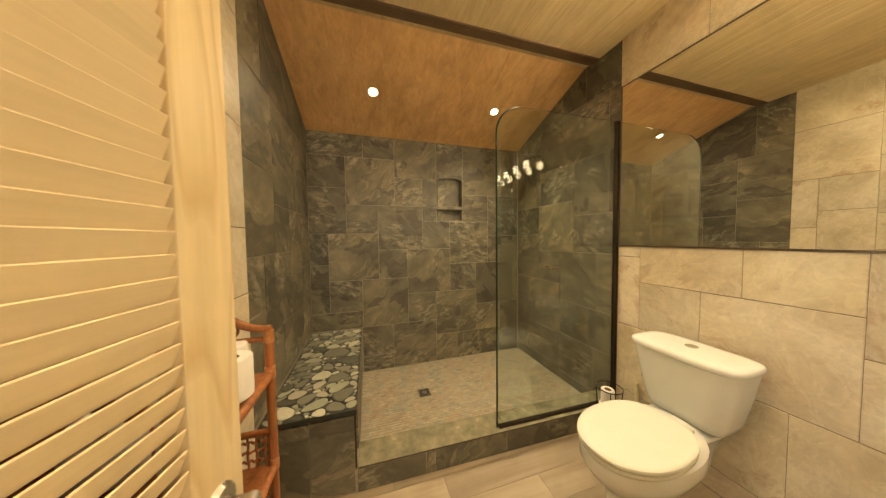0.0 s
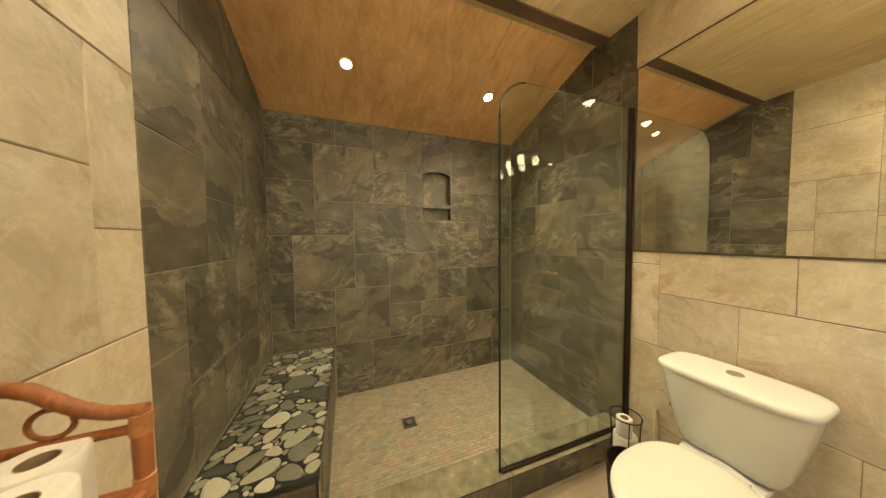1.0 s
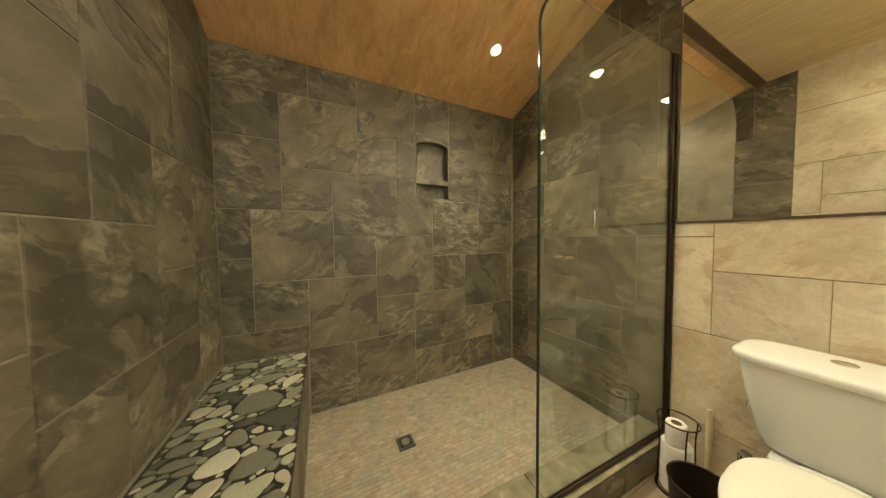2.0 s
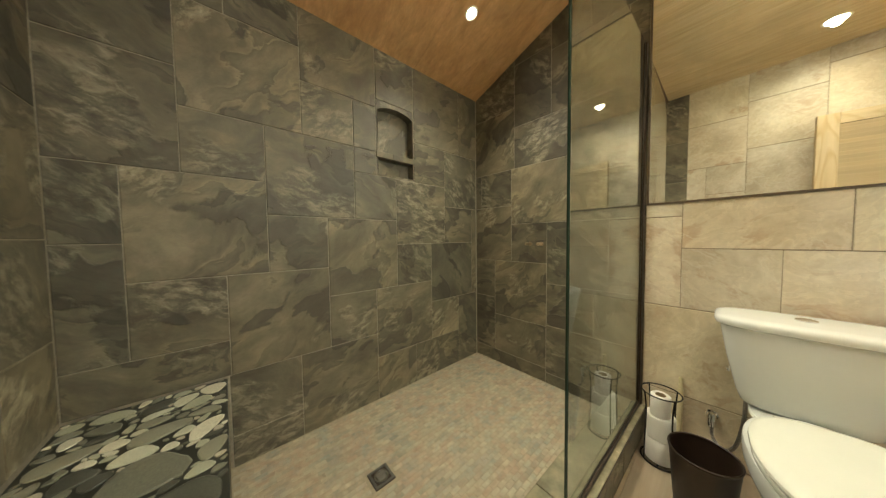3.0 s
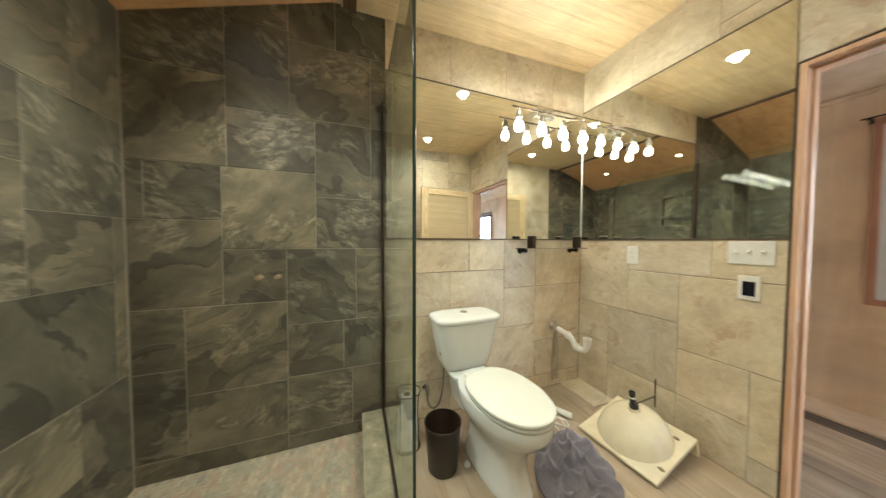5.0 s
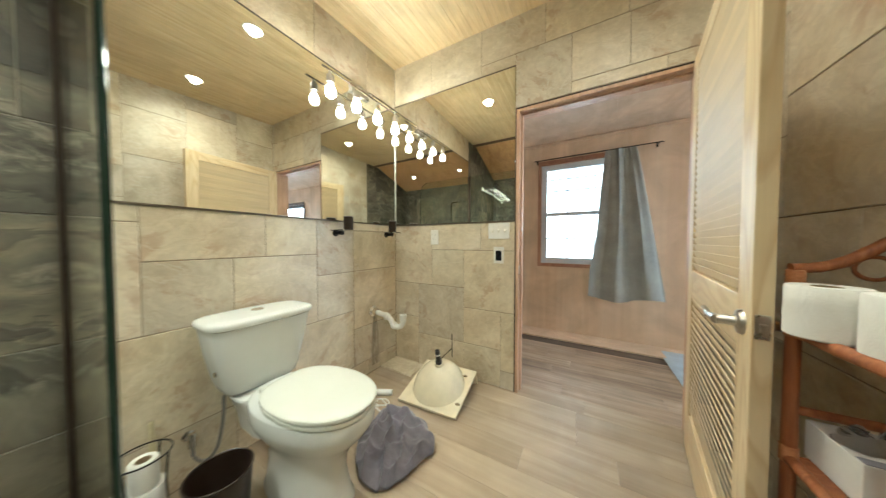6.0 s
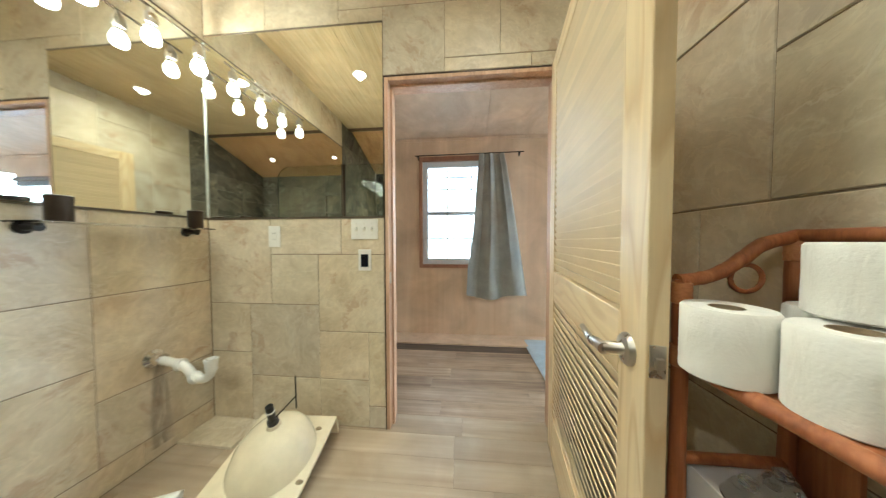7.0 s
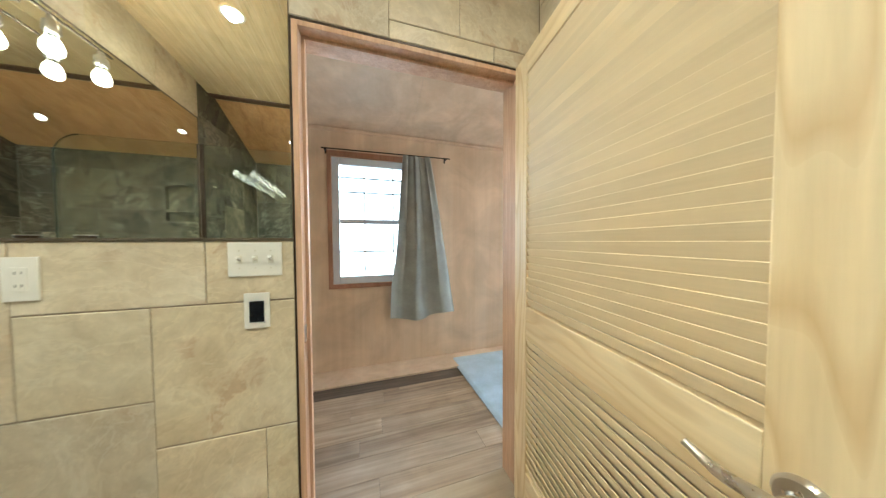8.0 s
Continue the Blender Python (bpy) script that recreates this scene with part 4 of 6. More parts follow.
def lay_pebbles():
    shapes = [pebble_mesh(k) for k in range(7)]
    rng = random.Random(11)
    placed = []
    for size, tries in ((0.078, 160), (0.052, 1500), (0.037, 3600), (0.026, 7000), (0.017, 9000), (0.011, 9000)):
        for _ in range(tries):
            a = size * rng.uniform(0.8, 1.2)
            b = a * rng.uniform(0.50, 0.86)
            x, y, t = rng.uniform(BX0 + b, BX1 - b), rng.uniform(BY0 + b, BY1 - b), rng.gauss(0.35, 0.75)
            if size > 0.06 and len(placed) > 6:
                break
            reach_x = math.hypot(a * math.cos(t), b * math.sin(t))
            reach_y = math.hypot(a * math.sin(t), b * math.cos(t))
            if x - reach_x < BX0 + 0.001 or x + reach_x > BX1 - 0.001 or y - reach_y < BY0 + 0.001 or y + reach_y > BY1 - 0.001:
                continue
            mine = [(x + k * (a - 0.86 * b) * math.cos(t), y + k * (a - 0.86 * b) * math.sin(t), b * (1.0 if k == 0 else 0.84)) for k in (-1, 0, 1)]
            if any(math.hypot(mx - ox, my - oy) < mr + orr + 0.0002 for o in placed if abs(o[0] - x) < 0.2 and abs(o[1] - y) < 0.2 for mx, my, mr in mine for ox, oy, orr in o[5]):
                continue
            placed.append((x, y, a, b, t, mine))
            if len(placed) >= 560:
                break
    placed.sort(key=lambda p: -p[2])
    vs, fs = [], []
    for k, (x, y, a, b, t, _) in enumerate(placed):
        m = Matrix.LocRotScale((x, y, BZ + 0.0005), Euler((0, 0, t)), (a, b, 0.0024 + 0.012 * a))
        if k < 300:
            ob = new("pebble", shapes[k % 7])
            ob.matrix_basis, ob.parent = m, bench_top
        else:
            n = len(vs)
            vs += [m @ v.co for v in shapes[k % 7].vertices]
            fs += [tuple(n + i for i in p.vertices) for p in shapes[k % 7].polygons]
    if vs:
        me = bpy.data.meshes.new("pebble_chips")
        me.from_pydata(vs, [], fs)
        me.materials.append(PEBBLE_CHIPS)
        ob = new("pebble_chips", me)
        ob.parent = bench_top
        ob["kind"] = "stuff"


# mosaic floor of the shower
DRAIN = (0.365, 2.02)


def lay_mosaic():
    w, h, gap, top = 0.0485, 0.0235, 0.0017, 0.0135
    me = bpy.data.meshes.new("mosaic_brick")
    a, b = (w - gap) / 2, (h - gap) / 2
    ring = [(-a, -b), (a, -b), (a, b), (-a, b)]
    verts = [(x, y, -0.008) for x, y in ring] + [(x, y, -0.001) for x, y in ring] + [(x * 0.96, y * 0.92, 0) for x, y in ring]
    faces = [(4 * j + k, 4 * j + (k + 1) % 4, 4 * j + 4 + (k + 1) % 4, 4 * j + 4 + k) for j in (0, 1) for k in range(4)] + [(8, 9, 10, 11)]
    me.from_pydata(verts, [], faces)
    me.materials.append(MOSAIC)
    rng = random.Random(5)
    spots = []
    row, y = 0, 1.4725
    while y < NORTH - 0.012:
        x = -0.110 - (0.5 * w if row % 2 else 0.0)
        while x < EAST - 0.010:
            if x - w / 2 > -0.140 and max(abs(x - DRAIN[0]) - w / 2, abs(y - DRAIN[1]) - h / 2) > 0.048:
                spots.append((x, y, top + rng.uniform(-0.0007, 0.0007)))
            x += w
        y += h
        row += 1
    spots.sort(key=lambda s: math.hypot(s[0] - 0.20, s[1] - 1.5))
    for x, y, z in spots[:300]:
        ob = new("mosaic_brick", me)
        ob.matrix_basis, ob.parent = pose(x, y, z, rng.uniform(-0.8, 0.8), rng.uniform(-0.5, 0.5), rng.uniform(-1.2, 1.2)), shower_floor
    vs, fs = [], []
    for x, y, z in spots[300:]:
        n = len(vs)
        vs += [(x + p, y + q, z + r) for p, q, r in verts]
        fs += [tuple(n + i for i in f) for f in faces]
    joined = bpy.data.meshes.new("mosaic_field")
    joined.from_pydata(vs, [], fs)
    joined.materials.append(MOSAIC_FAR)
    ob = new("mosaic_field", joined)
    ob.parent = shower_floor
    ob["kind"] = "stuff"


drain = thing("floor_drain", "small square drain with a round chrome strainer in the mosaic floor", "drain", (DRAIN[0], DRAIN[1], 0.0117))
bm = bmesh.new()
box(bm, -0.047, -0.047, 0, 0.047, 0.047, 0.0035)
part("well", bm, BRONZE, drain)
bm = bmesh.new()
for a in ((-0.045, -0.045, 0.045, -0.035), (-0.045, 0.035, 0.045, 0.045), (-0.045, -0.035, -0.035, 0.035), (0.035, -0.035, 0.045, 0.035)):
    box(bm, a[0], a[1], 0.0036, a[2], a[3], 0.0085, 0.001)
part("rim", bm, DARK_STEEL, drain)
bm = bmesh.new()
lathe(bm, [(0.022, 0.0036), (0.024, 0.0085), (0.028, 0.0095), (0.032, 0.0085), (0.033, 0.0036)], 24)
part("ring", bm, CHROME, drain, smooth=True)
for k in range(4):
    bm = bmesh.new()
    box(bm, -0.019, -0.0165 + k * 0.010, 0.0037, 0.019, -0.0135 + k * 0.010, 0.0075, 0.0008)
    part("bar", bm, DULL_STEEL, drain)

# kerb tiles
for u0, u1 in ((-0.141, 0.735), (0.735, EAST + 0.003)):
    ob = new("kerb_top", tile_mesh("kerb_top", u1 - u0 - 0.003, 0.172, 0.008, KERB_LIT_STONE))
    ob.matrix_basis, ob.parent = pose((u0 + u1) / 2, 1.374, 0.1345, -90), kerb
for u0, u1 in ((-0.141, 0.223), (0.223, 0.276), (0.276, 0.724), (0.724, 1.178), (1.178, EAST + 0.003)):
    ob = new("kerb_front", tile_mesh("kerb_front", u1 - u0 - 0.003, 0.128, 0.012, SLATE))
    ob.matrix_basis, ob.parent = pose((u0 + u1) / 2, 1.2855, 0.066), kerb
bm = bmesh.new()
box(bm, -0.136, 1.2845, 0.1305, EAST, 1.2880, 0.1355, 0.001)
part("edge_strip", bm, BRONZE, kerb, "dark metal edge strip")

# glass screen
screen = thing("shower_screen", "fixed clear glass shower screen with one rounded top corner", "shower screen")
GX0, GX1, GY, GZ0, GZ1, GR = 0.676, EAST - 0.006, 1.350, 0.142, 2.095, 0.17
screen.matrix_basis = pose(GX0, 1.349, 0, 0, 0, KERB_TURN) @ pose(-GX0, -GY, 0)
bm = bmesh.new()
ring = [(GX0, GZ0), (GX1, GZ0), (GX1, GZ1)] + [(GX0 + GR - GR * math.sin(t), GZ1 - GR + GR * math.cos(t)) for t in [k * math.pi / 24 for k in range(13)]]
front = [bm.verts.new((x, GY - 0.005, z)) for x, z in ring]
back = [bm.verts.new((x, GY + 0.005, z)) for x, z in ring]
bm.faces.new(front)
bm.faces.new(back)
for k in range(len(ring)):
    bm.faces.new((front[k], front[(k + 1) % len(ring)], back[(k + 1) % len(ring)], back[k]))
glass_pane = part("glass_pane", bm, GLASS, screen)
glass_pane.visible_shadow = False
bm = bmesh.new()
box(bm, GX0 + 0.01, GY - 0.011, 0.1355, GX1, GY - 0.006, 0.156)
box(bm, GX0 + 0.01, GY + 0.006, 0.1355, GX1, GY + 0.011, 0.156)
part("floor_channel", bm, BRONZE, screen, "dark metal channel")
bm = bmesh.new()
box(bm, GX1 - 0.018, GY - 0.012, 0.157, EAST + 0.004, GY - 0.006, GZ1)
box(bm, GX1 - 0.018, GY + 0.006, 0.157, EAST + 0.004, GY + 0.012, GZ1)
box(bm, GX1 + 0.001, GY - 0.0055, 0.157, EAST + 0.0045, GY + 0.0055, GZ1)
part("wall_channel", bm, BRONZE, screen, "dark metal channel")
bm = bmesh.new()
tube(bm, [(GX0 - 0.0005, GY, GZ0)] + [(x - 0.0005, GY, z) for x, z in reversed(ring[3:])][:1] + [(x - 0.0003, GY, z) for x, z in reversed(ring[4:-1])], 0.0052, 6)
part("polished_edge", bm, plain_material("green_glass_edge", (0.022, 0.042, 0.030), 0.08, 0, 0.1, 20, 0), screen, "dark green polished edge")

for y in (1.905, 1.993):
    valve = thing("valve_stub", "small brass valve stub sticking out of the slate wall", "valve", (EAST + 0.006, y, 1.03), group="valve stubs")
    bm = bmesh.new()
    lathe(bm, [(0, 0), (0.015, 0), (0.015, 0.004), (0.009, 0.006), (0.009, 0.040), (0.012, 0.041), (0.012, 0.056), (0.0075, 0.058), (0.0075, 0.066), (0, 0.066)], 14, pose(0, 0, 0, 0, -90, 0))
    part("stem", bm, BRASS, valve, smooth=True)


def build_downlight(x, y, watts, r, label, swivel=0, lean=0, spread=124):
    z, tilt = ceiling_at(y), 0.0
    if y > BEAM_Y:
        tilt = math.degrees(math.atan(SLOPE))
    lamp = thing("downlight", label, "ceiling light", group="ceiling spotlights")
    lamp.matrix_basis = pose(x, y, z - 0.0005, -tilt)
    bm = bmesh.new()
    lathe(bm, [(r, -0.002), (r + 0.007, -0.005), (r + 0.012, -0.003), (r + 0.013, 0.0), (r, 0.0), (r, -0.002)], 32)
    part("trim_ring", bm, WHITE_PLASTIC, lamp, smooth=True)
    bm = bmesh.new()
    lathe(bm, [(0, -0.004), (r * 0.7, -0.0035), (r - 0.0005, -0.0012)], 28)
    part("lens", bm, SPOT_LIGHT if r < 0.04 else WAFER_LIGHT, lamp, "glowing warm white lens")
    beam = bpy.data.lights.new("downlight_beam", "SPOT")
    beam.energy, beam.color, beam.spot_size, beam.spot_blend, beam.shadow_soft_size = watts, WARM, radians(spread), 1.0, 0.03
    new("downlight_beam", beam).matrix_world = pose(x, y, z - 0.012, swivel, lean)


SMALL_SPOT = "small recessed ceiling spotlight over the shower, switched on"
WAFER = "round flat recessed ceiling light in pine boards, switched on"
build_downlight(0.005, 2.075, 30, 0.028, SMALL_SPOT, -20)
build_downlight(1.065, 2.085, 96, 0.028, SMALL_SPOT, -8, 8)    # swivelled a little off the side wall
build_downlight(1.005, 0.50, 29, 0.052, WAFER, 0, 0, 165)
build_downlight(-0.115, 0.515, 54, 0.052, WAFER, 0, 0, 165)


# ---- mirrors ----
def build_mirror(label, corner0, corner1, trims):
    mirror = thing("wall_mirror", label, "mirror")
    bm = bmesh.new()
    box(bm, *corner0, *corner1)
    part("glass_sheet", bm, MIRROR, mirror)
    for a in trims:
        bm = bmesh.new()
        box(bm, *a)
        part("edge_strip", bm, TRIM_BROWN, mirror, "thin dark metal edge")


build_mirror("large frameless mirror set flush in the beige tiles above the toilet", (EAST - 0.003, SOUTH + 0.003, 1.252), (EAST + 0.0025, EDGE - 0.012, 2.306), [
    (EAST - 0.006, SOUTH + 0.003, 1.2445, EAST + 0.002, EDGE - 0.003, 1.2515), (EAST - 0.006, SOUTH + 0.003, 2.3065, EAST + 0.002, EDGE - 0.003, 2.3135), (EAST - 0.006, EDGE - 0.0115, 1.2520, EAST + 0.002, EDGE - 0.0045, 2.3060)])
build_mirror("frameless mirror in the corner beside the doorway", (JAMB_E + 0.013, SOUTH - 0.0025, 1.252), (EAST - 0.0065, SOUTH + 0.0025, 2.334), [
    (JAMB_E + 0.011, SOUTH - 0.002, 1.2445, EAST - 0.0065, SOUTH + 0.0055, 1.2515), (JAMB_E + 0.011, SOUTH - 0.002, 2.3345, EAST - 0.004, SOUTH + 0.0055, 2.3415)])


# ---- toilet ----
def build_toilet(cx, cy):
    t = thing("toilet", "white two-piece toilet with closed seat and push-button tank", "toilet", (0, cy, 0))
    # tank
    bm = bmesh.new()
    rings = []
    for z, front, half in ((0.405, 1.410, 0.118), (0.410, 1.388, 0.138), (0.424, 1.372, 0.150), (0.46, 1.362, 0.163), (0.60, 1.341, 0.192), (0.715, 1.327, 0.210), (0.722, 1.327, 0.210)):
        rings.append(superellipse(1.47, 0, z, 1.574 - 1.47, half, 48, 5.0, 1.47 - front))
    loft(bm, rings)
    part("tank", bm, PORCELAIN, t, smooth=True)
    bm = bmesh.new()
    rings = []
    for z, grow in ((0.7225, -0.010), (0.727, -0.002), (0.738, 0.002), (0.748, 0.001), (0.754, -0.004), (0.758, -0.018), (0.7595, -0.05)):
        rings.append(superellipse(1.45, 0, z, 0.126 + grow * 0.6, 0.225 + grow, 48, 4.2, 0.137 + grow))
    loft(bm, rings)
    lid = part("tank_lid", bm, PORCELAIN, t, smooth=True)
    bm = bmesh.new()
    lathe(bm, [(0.026, 0.758), (0.026, 0.7630), (0.023, 0.7648), (0.0, 0.7648)], 24, pose(1.462, 0.0, 0))
    part("flush_button", bm, CHROME, lid, "round chrome button", smooth=True)
    bm = bmesh.new()
    lathe(bm, [(0, 0), (0.010, 0), (0.012, 0.004), (0.010, 0.010), (0.0, 0.012)], 14, pose(1.410, 0.178, 0.530, -90))
    part("side_cap", bm, CHROME, t, smooth=True)
    # bowl and pedestal, turned a little askew to fit the camera's view
    askew = pose(1.42, 0, 0, 0, 0, 5.6) @ pose(-1.42, 0, 0)

    def skewed(name, bm, mat):
        bmesh.ops.transform(bm, matrix=askew, verts=bm.verts[:])
        part(name, bm, mat, t, smooth=True)

    bm = bmesh.new()
    rings = []
    for z, back, half, front, power in ((0.0, 0.235, 0.107, 0.222, 2.7), (0.018, 0.235, 0.109, 0.224, 2.7), (0.045, 0.225, 0.101, 0.208, 2.6), (0.14, 0.215, 0.095, 0.188, 2.4), (0.20, 0.22, 0.101, 0.194, 2.4), (0.25, 0.235, 0.120, 0.222, 2.3), (0.295, 0.25, 0.146, 0.264, 2.2),
                                        (0.33, 0.26, 0.166, 0.298, 2.2), (0.358, 0.265, 0.177, 0.317, 2.2), (0.375, 0.265, 0.182, 0.326, 2.2), (0.412, 0.265, 0.183, 0.328, 2.2), (0.424, 0.262, 0.181, 0.326, 2.2), (0.430, 0.255, 0.172, 0.317, 2.2)):
        rings.append(superellipse(1.10, 0, z, back, half, 48, power, front))
    loft(bm, rings)
    skewed("bowl", bm, PORCELAIN)
    bm = bmesh.new()
    rings = [superellipse(1.42, 0, z, 0.12, h, 40, 4.0) for z, h in ((0.20, 0.070), (0.30, 0.088), (0.375, 0.118), (0.395, 0.128), (0.4035, 0.124))]
    loft(bm, rings)
    part("tank_shelf", bm, PORCELAIN, t, smooth=True)

    def seat_ring(z, grow):
        out = []
        for k in range(56):
            a = 2 * math.pi * k / 56
            c, s = math.cos(a), math.sin(a)
            if c < 0:
                x = 1.022 + (0.252 + grow) * c
                y = (0.178 + grow) * math.copysign(abs(s) ** 0.92, s)
            else:
                x = 1.022 + (0.235 + grow) * math.copysign(abs(c) ** 0.55, c)
                y = (0.178 + grow) * math.copysign(abs(s) ** 0.6, s) * (1 - 0.20 * c)
            out.append((x, y, z))
        return out

    bm = bmesh.new()
    loft(bm, [seat_ring(z, g) for z, g in ((0.431, -0.012), (0.433, -0.002), (0.441, 0.001), (0.4475, 0.0), (0.4495, -0.005), (0.450, -0.012))])
    skewed("seat", bm, SEAT_PLASTIC)
    bm = bmesh.new()
    loft(bm, [seat_ring(z, g) for z, g in ((0.4525, -0.010), (0.4535, 0.000), (0.460, 0.004), (0.468, 0.003), (0.4725, -0.003), (0.475, -0.014), (0.4765, -0.05), (0.478, -0.11))])
    skewed("seat_lid", bm, SEAT_PLASTIC)
    for y in (-0.075, 0.075):
        bm = bmesh.new()
        tube(bm, [(1.272, y - 0.02, 0.447), (1.272, y + 0.02, 0.447)], 0.012, 12)
        skewed("hinge", bm, SEAT_PLASTIC)
    for y in (-0.105, 0.105):
        bm = bmesh.new()
        lathe(bm, [(0.017, 0.0), (0.017, 0.010), (0.010, 0.020), (0, 0.022)], 14, pose(1.18, y * 1.28, 0))
        skewed("bolt_cap", bm, PORCELAIN)
    return t


build_toilet(1.49, 0.821)

supply = thing("supply_valve", "shut-off valve with a braided hose beside the toilet", "valve", (EAST, 1.045, 0.22))
bm = bmesh.new()
lathe(bm, [(0.022, 0), (0.022, 0.004), (0.009, 0.006), (0.009, 0.05), (0, 0.05)], 16, pose(-0.0005, 0, 0, 0, -90, 0))
part("stem", bm, CHROME, supply, smooth=True)
bm = bmesh.new()
lathe(bm, [(0, -0.03), (0.014, -0.03), (0.014, 0.022), (0.010, 0.03), (0, 0.03)], 16, pose(-0.052, 0, 0.0))
part("body", bm, CHROME, supply, smooth=True)
bm = bmesh.new()
tube(bm, curve_points([(-0.052, 0, -0.03), (-0.055, -0.005, -0.08), (-0.075, -0.035, -0.11), (-0.10, -0.07, -0.06), (-0.11, -0.09, 0.06), (-0.11, -0.095, 0.168)]), 0.007, 8)
part("hose", bm, plain_material("braided_hose", (0.30, 0.28, 0.26), 0.35, 0.8, 0.4, 300), supply, smooth=True)
caulk = thing("wall_pipe_stub", "pale plastic pipe stub standing against the tiled wall", "pipe", (EAST - 0.018, 1.155, 0.0))
bm = bmesh.new()
lathe(bm, [(0, 0), (0.012, 0), (0.012, 0.30), (0.009, 0.305), (0.009, 0.36), (0, 0.36)], 14)
part("tube", bm, plain_material("yellowed_plastic", (0.58, 0.50, 0.30), 0.4), caulk, smooth=True)


# ---- toilet rolls, bins ----
def build_roll(x, y, z, r, h, label, turn=0.0, seed=0):
    roll = thing("toilet_roll", label, "toilet roll", (x, y, z), turn, group="toilet rolls")
    rng = random.Random(seed)
    bm = bmesh.new()
    n = 40
    prof = [(0.020, 0.001), (r - 0.004, 0.0), (r, 0.003), (r, h * 0.3), (r * 0.995, h * 0.6), (r, h - 0.004), (r - 0.003, h), (0.020, h - 0.001), (0.020, 0.001)]
    lathe(bm, prof, n)
    for v in bm.verts:
        d = math.hypot(v.co.x, v.co.y)
        if d > 0.03:
            w = 1 + 0.012 * math.sin(3 * math.atan2(v.co.y, v.co.x) + seed) + rng.uniform(-0.004, 0.004)
            v.co.x *= w
            v.co.y *= w
    part("paper", bm, PAPER, roll, smooth=True)
    bm = bmesh.new()
    lathe(bm, [(0.0198, 0.002), (0.0198, h - 0.0005), (0.0186, h - 0.0005), (0.0186, 0.002), (0.0198, 0.002)], 24)
    part("core", bm, CARDBOARD, roll, "brown cardboard core", smooth=True)
    return roll


waste = thing("waste_bin", "dark brown round plastic waste bin beside the toilet", "bin", (1.209, 1.060, 0))
bm = bmesh.new()
lathe(bm, [(0, 0.002), (0.076, 0.0), (0.079, 0.004), (0.0985, 0.246), (0.0965, 0.246), (0.077, 0.010), (0, 0.008)], 40)
part("bin_body", bm, BROWN_PLASTIC, waste, smooth=True)
bm = bmesh.new()
lathe(bm, [(0.0967, 0.240), (0.0990, 0.2465), (0.1015, 0.250), (0.1020, 0.255), (0.0995, 0.2575), (0.0960, 0.255), (0.0955, 0.247), (0.0967, 0.240)], 40)
part("rim", bm, BROWN_PLASTIC, waste, smooth=True)

HX, HY = 1.410, 1.208
holder = thing("roll_stand", "black wire stand holding spare toilet rolls", "roll holder", (HX, HY, 0))
bm = bmesh.new()
tube(bm, [(0.072 * math.cos(k * math.pi / 12), 0.072 * math.sin(k * math.pi / 12), 0.006) for k in range(24)], 0.004, 6, True)
tube(bm, [(-0.072, 0, 0.006), (0.072, 0, 0.006)], 0.004, 6)
part("base_ring", bm, BLACK_METAL, holder, smooth=True)
bm = bmesh.new()
tube(bm, [(0.074 * math.cos(k * math.pi / 12), 0.074 * math.sin(k * math.pi / 12), 0.335) for k in range(24)], 0.003, 6, True)
part("top_ring", bm, BLACK_METAL, holder, smooth=True)
for k in range(4):
    a = math.pi / 4 + k * math.pi / 2
    bm = bmesh.new()
    tube(bm, curve_points([(0.073 * math.cos(a), 0.073 * math.sin(a), 0.008), (0.070 * math.cos(a), 0.070 * math.sin(a), 0.12), (0.066 * math.cos(a), 0.066 * math.sin(a), 0.24), (0.074 * math.cos(a), 0.074 * math.sin(a), 0.335)], 4), 0.003, 6)
    part("wire", bm, BLACK_METAL, holder, smooth=True)
build_roll(HX, HY, 0.0105, 0.058, 0.108, "white toilet roll stacked in a wire stand", 0, 3)
build_roll(HX, HY, 0.1195, 0.056, 0.106, "white toilet roll stacked in a wire stand", 40, 4)
build_roll(HX - 0.012, HY, 0.2265, 0.038, 0.100, "small partly used toilet roll on top of the stack", 80, 5)


# ---- vanity light ----
bar_light = thing("vanity_light", "four-bulb vanity light bar with bare glowing bulbs above the mirror", "wall lamp", (EAST - 0.003, 0.0435, 2.215))
bm = bmesh.new()
box(bm, -0.018, -0.085, 0.010, -0.0005, 0.085, 0.088, 0.004)
part("back_plate", bm, NICKEL, bar_light)
bm = bmesh.new()
box(bm, -0.092, -0.375, -0.005, -0.082, 0.375, 0.005, 0.002)
part("rail", bm, TRIM_BROWN, bar_light)
for y in (-0.055, 0.055):
    bm = bmesh.new()
    tube(bm, curve_points([(-0.016, y, 0.045), (-0.050, y, 0.043), (-0.080, y, 0.026), (-0.087, y, 0.004)], 5), 0.006, 10)
    part("arm", bm, NICKEL, bar_light, smooth=True)
